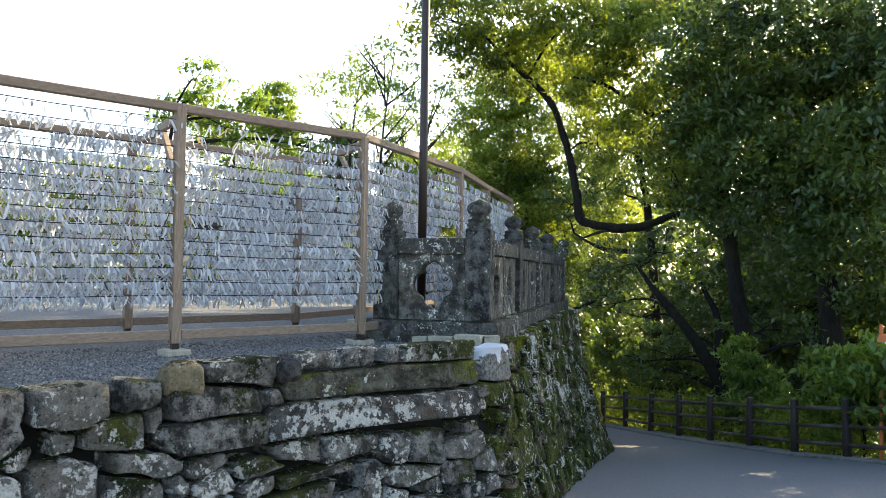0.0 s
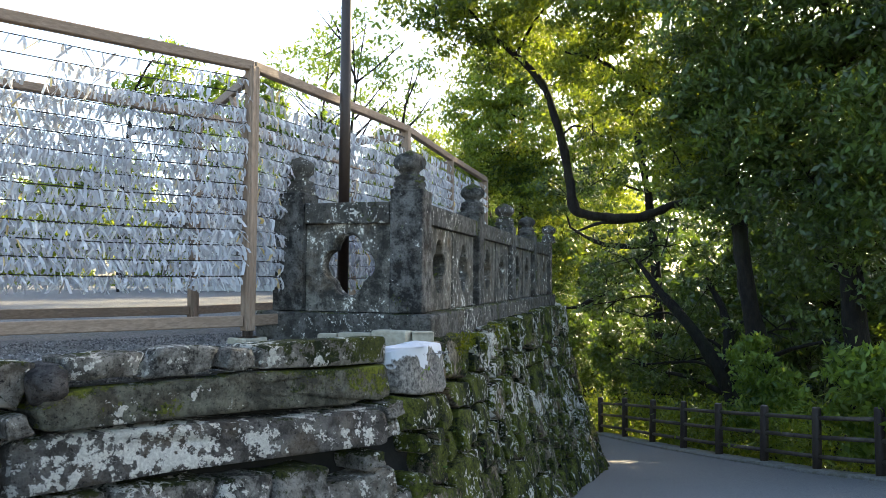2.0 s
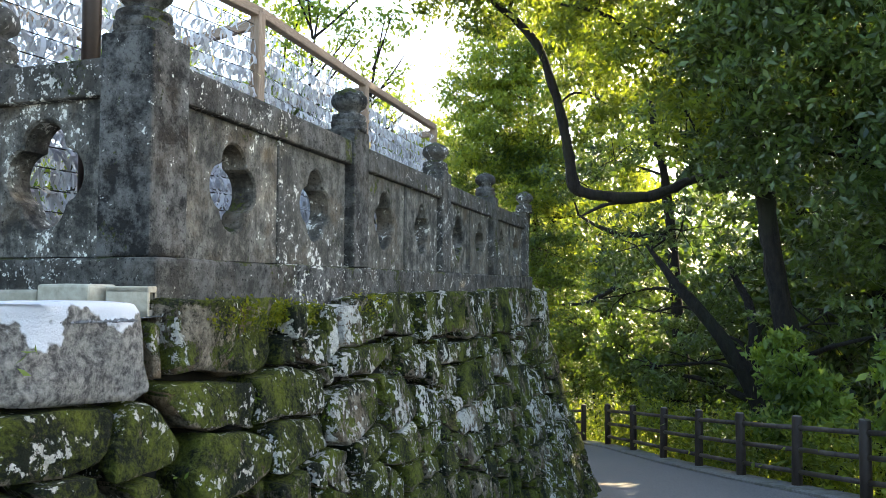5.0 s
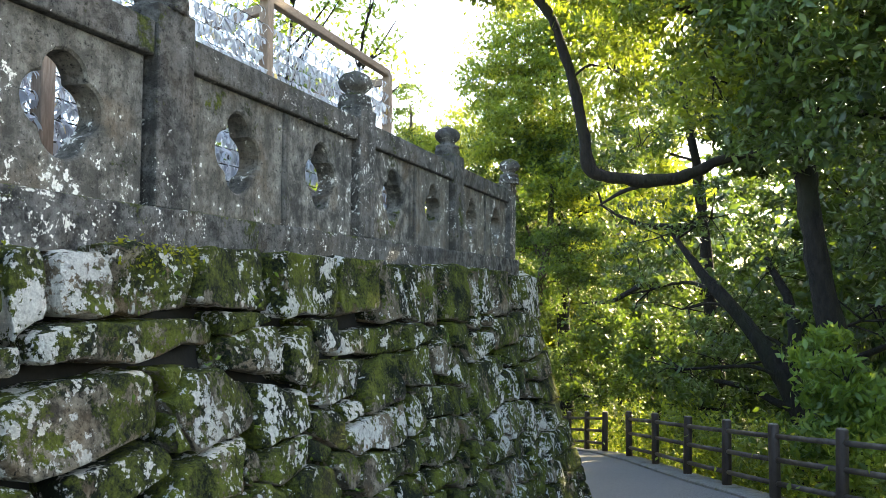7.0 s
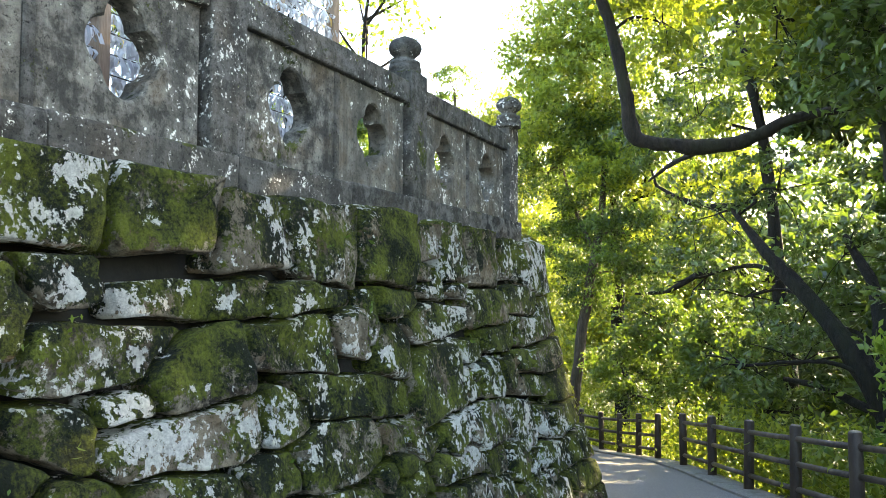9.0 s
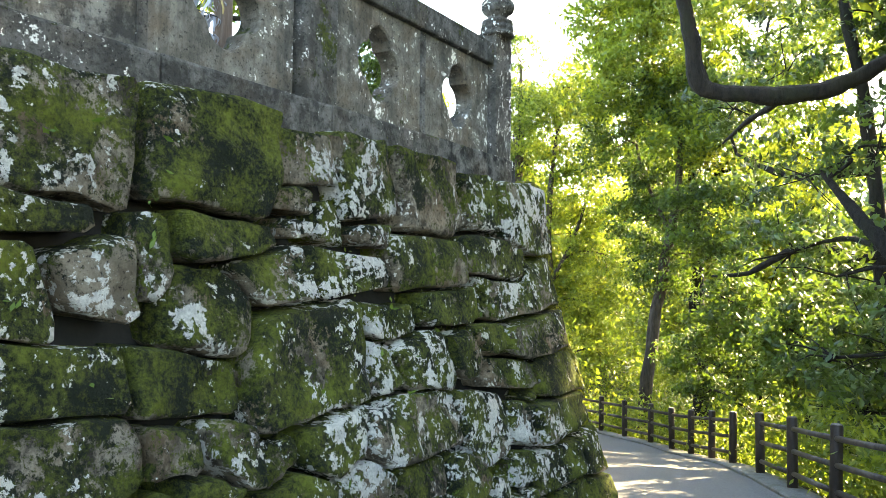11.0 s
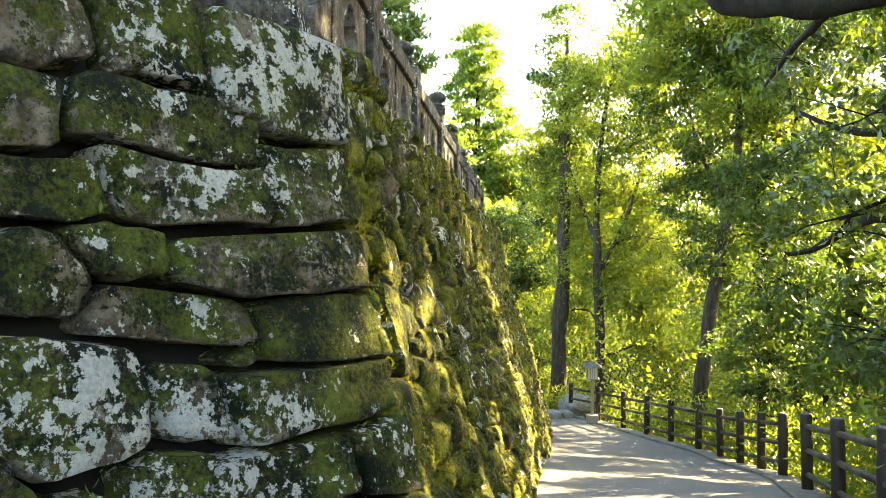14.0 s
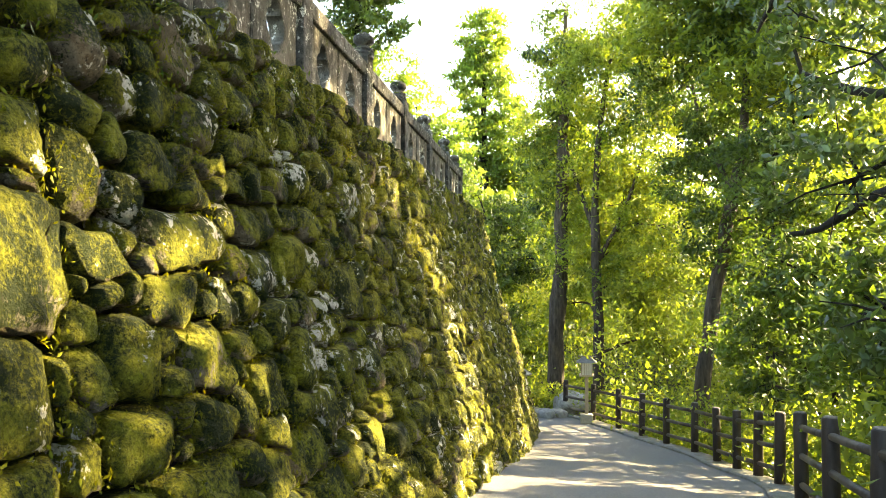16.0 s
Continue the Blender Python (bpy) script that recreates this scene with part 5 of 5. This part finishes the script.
# bushes and saplings that hide the foot of the valley
pts = []
for k in range(2300):
    y = rng_u.uniform(36, 58) if k < 1500 else rng_u.uniform(43, 58)
    x = rng_u.uniform(-14, 26)
    if x < -1.5 and y < 41.5:
        continue
    z = ground_z(x, y)
    m = rng_u.integers(55, 95)
    s = rng_u.uniform(0.4, 0.8)
    pts.append(rng_u.normal(size=(m, 3)) * [s, s, s * 0.6] + [x, y, z + rng_u.uniform(0.2, 3.4) * (1.0 if y < 42 else 1.7 if k < 1500 else 2.7)])
pts = np.concatenate(pts)
v, f = leaf_mesh(pts, 0.175 * rng_u.uniform(0.6, 1.4, len(pts)), rng_u, 0.3)
tagged(new("thicket", numpy_mesh("thicket", v, f, M_LEAF_BRIGHT)), "sunny yellow-green thicket below the lane", "thicket", kind="stuff")


# ---- the walls' stones, last ----
LEN = [(PLAN[i + 1] - PLAN[i]).length for i in range(4)]


# blocks: along the wall from the corner, down from its top, width, height
FRONT_BLOCKS = ((-3.29, 0.408, 0.4, 0.16), (-3.29, 0.014, 0.24, 0.15), (-2.94, 0.478, 0.28, 0.14), (-2.83, 0.318, 0.76, 0.25), (-2.82, 0.093, 0.69, 0.27), (-2.6, -0.048, 0.57, 0.18), (-2.56, 0.563, 0.38, 0.12), (-2.22, 0.476, 0.43, 0.15), (-2.06, 0.676, 0.61, 0.14), (-1.97, -0.101, 0.34, 0.08), (-1.75, 0.542, 0.5, 0.2), (-1.61, -0.087, 0.37, 0.11), (-1.61, 0.737, 0.28, 0.14), (-1.41, 0.311, 2.08, 0.28), (-1.36, 0.603, 0.28, 0.22), (-1.31, -0.084, 0.22, 0.11), (-1.28, 0.078, 2.08, 0.25), (-1.18, 0.821, 0.56, 0.14), (-1.03, 0.654, 0.36, 0.26), (-0.71, -0.068, 0.97, 0.14), (-0.7, 0.884, 0.37, 0.2), (-0.6, 0.685, 0.45, 0.21))
SIDE_CORNER = ((0.1, 0.32, 0.59, 0.22), (0.21, 0.083, 0.81, 0.29), (0.6, 0.41, 0.4, 0.24), (1.02, 0.34, 0.61, 0.2), (1.08, 0.59, 0.57, 0.22), (1.12, 0.092, 0.81, 0.3), (1.68, 0.38, 0.7, 0.26), (1.68, 0.61, 0.57, 0.22), (2.21, 0.13, 0.25, 0.25), (2.42, 0.56, 0.74, 0.32), (2.43, 0.12, 0.32, 0.21), (2.54, 0.8, 0.48, 0.18), (2.71, 0.32, 1.11, 0.22), (2.84, 0.1, 0.48, 0.24), (3.04, 0.91, 0.52, 0.22), (3.4, 0.09, 0.63, 0.27), (3.47, 0.26, 0.36, 0.1), (3.51, 0.42, 0.49, 0.21), (3.65, 0.96, 0.41, 0.19), (3.73, 0.72, 0.52, 0.31), (3.87, 1.13, 0.47, 0.21), (3.95, 0.5, 0.37, 0.32))
SIDE_NEAR = ((4, 0.98, 0.24, 0.2), (4.11, 0.12, 0.75, 0.33), (4.15, 0.88, 0.33, 0.23), (4.24, 1.11, 0.32, 0.18), (4.27, 0.37, 0.38, 0.24), (4.44, 0.64, 0.79, 0.27), (4.48, 0.84, 0.28, 0.15), (4.7, 1.2, 0.56, 0.22), (4.76, 1.01, 0.86, 0.25), (4.78, 0.11, 0.6, 0.33), (4.88, 0.75, 0.57, 0.32), (4.92, 0.43, 0.94, 0.27), (5.21, 1.23, 0.38, 0.22), (5.35, 0.19, 0.58, 0.38), (5.36, 0.98, 0.4, 0.28), (5.52, 0.7, 0.76, 0.33), (5.57, 1.46, 0.4, 0.16), (5.72, 0.45, 0.71, 0.18), (5.78, 1.24, 0.7, 0.32), (5.78, 0.93, 0.71, 0.27), (6.01, 0.17, 0.73, 0.42), (6.08, 0.66, 0.3, 0.24))
SIDE_MIDDLE = ((6.28, 1.25, 0.26, 0.18), (6.32, 0.55, 0.18, 0.27), (6.41, 1.41, 0.26, 0.11), (6.43, 1.04, 0.5, 0.23), (6.54, 1.3, 0.29, 0.22), (6.62, 0.78, 0.5, 0.35), (6.65, 0.163, 0.79, 0.45), (6.68, 0.5, 0.53, 0.23), (6.81, 1.35, 0.24, 0.17), (6.86, 1.52, 0.34, 0.16), (6.92, 0.66, 0.51, 0.32), (7.07, 0.29, 0.35, 0.14), (7.1, 1.02, 0.8, 0.53), (7.12, 1.36, 0.37, 0.26), (7.27, 0.11, 0.49, 0.24), (7.3, 1.56, 0.36, 0.19), (7.5, 0.62, 0.67, 0.26), (7.63, 1.09, 0.27, 0.24), (7.76, 0.14, 0.48, 0.4), (7.76, 1.66, 0.45, 0.2), (7.79, 1.41, 0.88, 0.34), (7.79, 0.86, 0.58, 0.2))
SIDE_QUOINS = ((8.02, 1.11, 0.5, 0.31), (8.19, 1.71, 0.38, 0.22), (8.23, 0.59, 0.79, 0.36), (8.4, 0.18, 0.85, 0.46), (8.45, 0.8, 0.69, 0.3), (8.49, 1.09, 0.37, 0.3), (8.56, 1.5, 0.64, 0.49), (8.74, 1, 0.4, 0.19), (8.84, 1.81, 0.3, 0.21), (8.93, 1.57, 0.29, 0.24), (8.96, 1.28, 0.69, 0.23), (9.04, 0.19, 0.49, 0.38), (9.09, 0.5, 0.89, 0.32), (9.12, 0.78, 0.75, 0.28), (9.29, 1.9, 0.78, 0.28), (9.48, 1.04, 1.07, 0.29), (9.55, 1.61, 0.91, 0.3), (9.63, 0.24, 0.75, 0.48), (9.66, 1.34, 0.7, 0.31), (9.73, 0.69, 0.57, 0.41), (9.82, 2.2, 0.39, 0.23), (9.81, 1.89, 0.39, 0.3))
# gravel that can be told apart near the wall's edge
rs = np.random.default_rng(70)
pv, pf = [], []
d_in = (PLAN[1] - PLAN[0]).normalized()
n_in = -out_normal(PLAN[0], PLAN[1])
for _ in range(24000):
    a, b = rs.uniform(6.0, LEN[0] + 0.4), 0.1 + 2.6 * rs.random() ** 1.5
    c = PLAN[0] + d_in * a + n_in * b
    r = rs.uniform(0.004, 0.011)
    k = len(pv)
    q = rs.normal(size=3) * 0.25
    for dx, dy, dz in ((1, 0, 0), (-0.5, 0.8, 0), (-0.5, -0.8, 0), (0, 0, 0.9), (0, 0, -0.5)):
        pv.append((c.x + (dx + q[0] * dy) * r, c.y + (dy + q[1] * dx) * r, COURT + 0.004 + (dz + q[2] * dx) * r))
    pf += [(k, k + 1, k + 3), (k + 1, k + 2, k + 3), (k + 2, k, k + 3), (k + 1, k, k + 4), (k + 2, k + 1, k + 4), (k, k + 2, k + 4)]
tagged(mesh_ob("pebbles", pv, pf, M_PEBBLE), "loose grey gravel on the court's edge", "gravel", kind="stuff")
RUBBLE = ((0.55, 0.3, 500), (0.42, 0.26, 900), (0.3, 0.22, 1500), (0.2, 0.16, 2000), (0.13, 0.1, 2500))
front = [(u + LEN[0], h, w, k) for u, h, w, k in FRONT_BLOCKS]
mossy_i, lichen_i = [min(range(len(front)), key=lambda i: abs(front[i][1] - d) - front[i][2]) for d in (0.08, 0.31)]
front = fitted(packed(front, 4.0, LEN[0] - 0.22, 2.4, RUBBLE, random.Random(15), -0.12), 0.045)
build_stones(0, front, LEN[0], M_WALL_FRONT, (7.0, LEN[0]), 0.035, 0.014, PROFILE_FLAT, 0.09, seed=3, rough=0.9, kinds={mossy_i: M_FRONT_MOSSY, lichen_i: M_FRONT_LICHEN})
side = fitted(packed(SIDE_CORNER + SIDE_NEAR + SIDE_MIDDLE + SIDE_QUOINS, -0.2, LEN[1], 3.0, RUBBLE, random.Random(5), -0.02), 0.055, 12.0)
build_stones(1, side, LEN[1], M_WALL_SIDE, (-1, LEN[1]), 0.05, 0.014, PROFILE_SIDE, 0.13, seed=4, rough=1.1, painted=(0.2, 0.08))
COBBLE = ((0.5, 0.36, 60), (0.34, 0.25, 3000), (0.26, 0.2, 6000), (0.18, 0.15, 9000), (0.12, 0.1, 9000))
lane = fitted(packed([(0.3, 0.3, 0.6, 0.5)], 0.0, LEN[2], 5.4, COBBLE, random.Random(8)), 0.05, 9.0)
build_stones(2, lane, LEN[2], M_WALL_MOSS, (0, 6.0), 0.085, 0.012, PROFILE_ROUND, 0.16, seed=6, rough=1.3)
endw = fitted(packed([(0.3, 0.3, 0.6, 0.5)], 0.0, LEN[3], 5.6, RUBBLE[:4], random.Random(9)))
build_stones(3, endw, LEN[3], M_WALL_MOSS, (-9, -8), 0.06, 0.012, PROFILE_ROUND, 0.24, seed=7)


# ---- moss tufts, ferns and grass that grow on the walls: uncounted ----
def wall_growth(name, label, category, seg, ulo, uhi, hlo, hhi, n, size, material, seed, droop, out, clump=1, spread=0.05, ratio=0.35):
    rs = np.random.default_rng(seed)
    c = []
    for _ in range(n):
        u, h = rs.uniform(ulo, uhi), hlo + (hhi - hlo) * rs.random() ** 1.3
        if h > foot_h(seg, u):
            continue
        p = wall_point(seg, u, h, out)
        p = p + noise.noise_vector(p * 3.0) * 0.03
        if noise.noise(p * 1.9) < -0.3:
            continue
        c.append(np.array(p) + rs.normal(size=(clump, 3)) * spread)
    c = np.concatenate(c)
    v, f = leaf_mesh(c, size * rs.uniform(0.5, 1.5, len(c)), rs, droop, 1.0, ratio)
    return tagged(new(name, numpy_mesh(name, v, f, material)), label, category, kind="stuff")


wall_growth("moss", "shaggy green moss hanging on the lane wall", "moss", 2, 0.0, 0.7, 0.0, 4.4, 15000, 0.024, M_MOSS, 61, 1.4, -0.03, 4, 0.022, 0.4)
wall_growth("ferns", "small ferns along the top of the lane wall", "ferns", 2, 0.0, 1.0, -0.05, 0.6, 240, 0.036, M_FERN, 62, 0.5, 0.0, 9, 0.04, 0.3)
wall_growth("weeds", "small weeds in the side wall's joints", "weeds", 1, 0.0, 1.0, 0.0, 2.2, 170, 0.035, M_FERN, 63, 0.2, 0.01, 4, 0.02, 0.4)
wall_growth("moss", "yellow-green moss along the side wall's top", "moss", 1, 0.10, 0.32, -0.045, 0.03, 700, 0.022, M_MOSS, 64, 0.0, -0.04, 9, 0.025, 0.5)
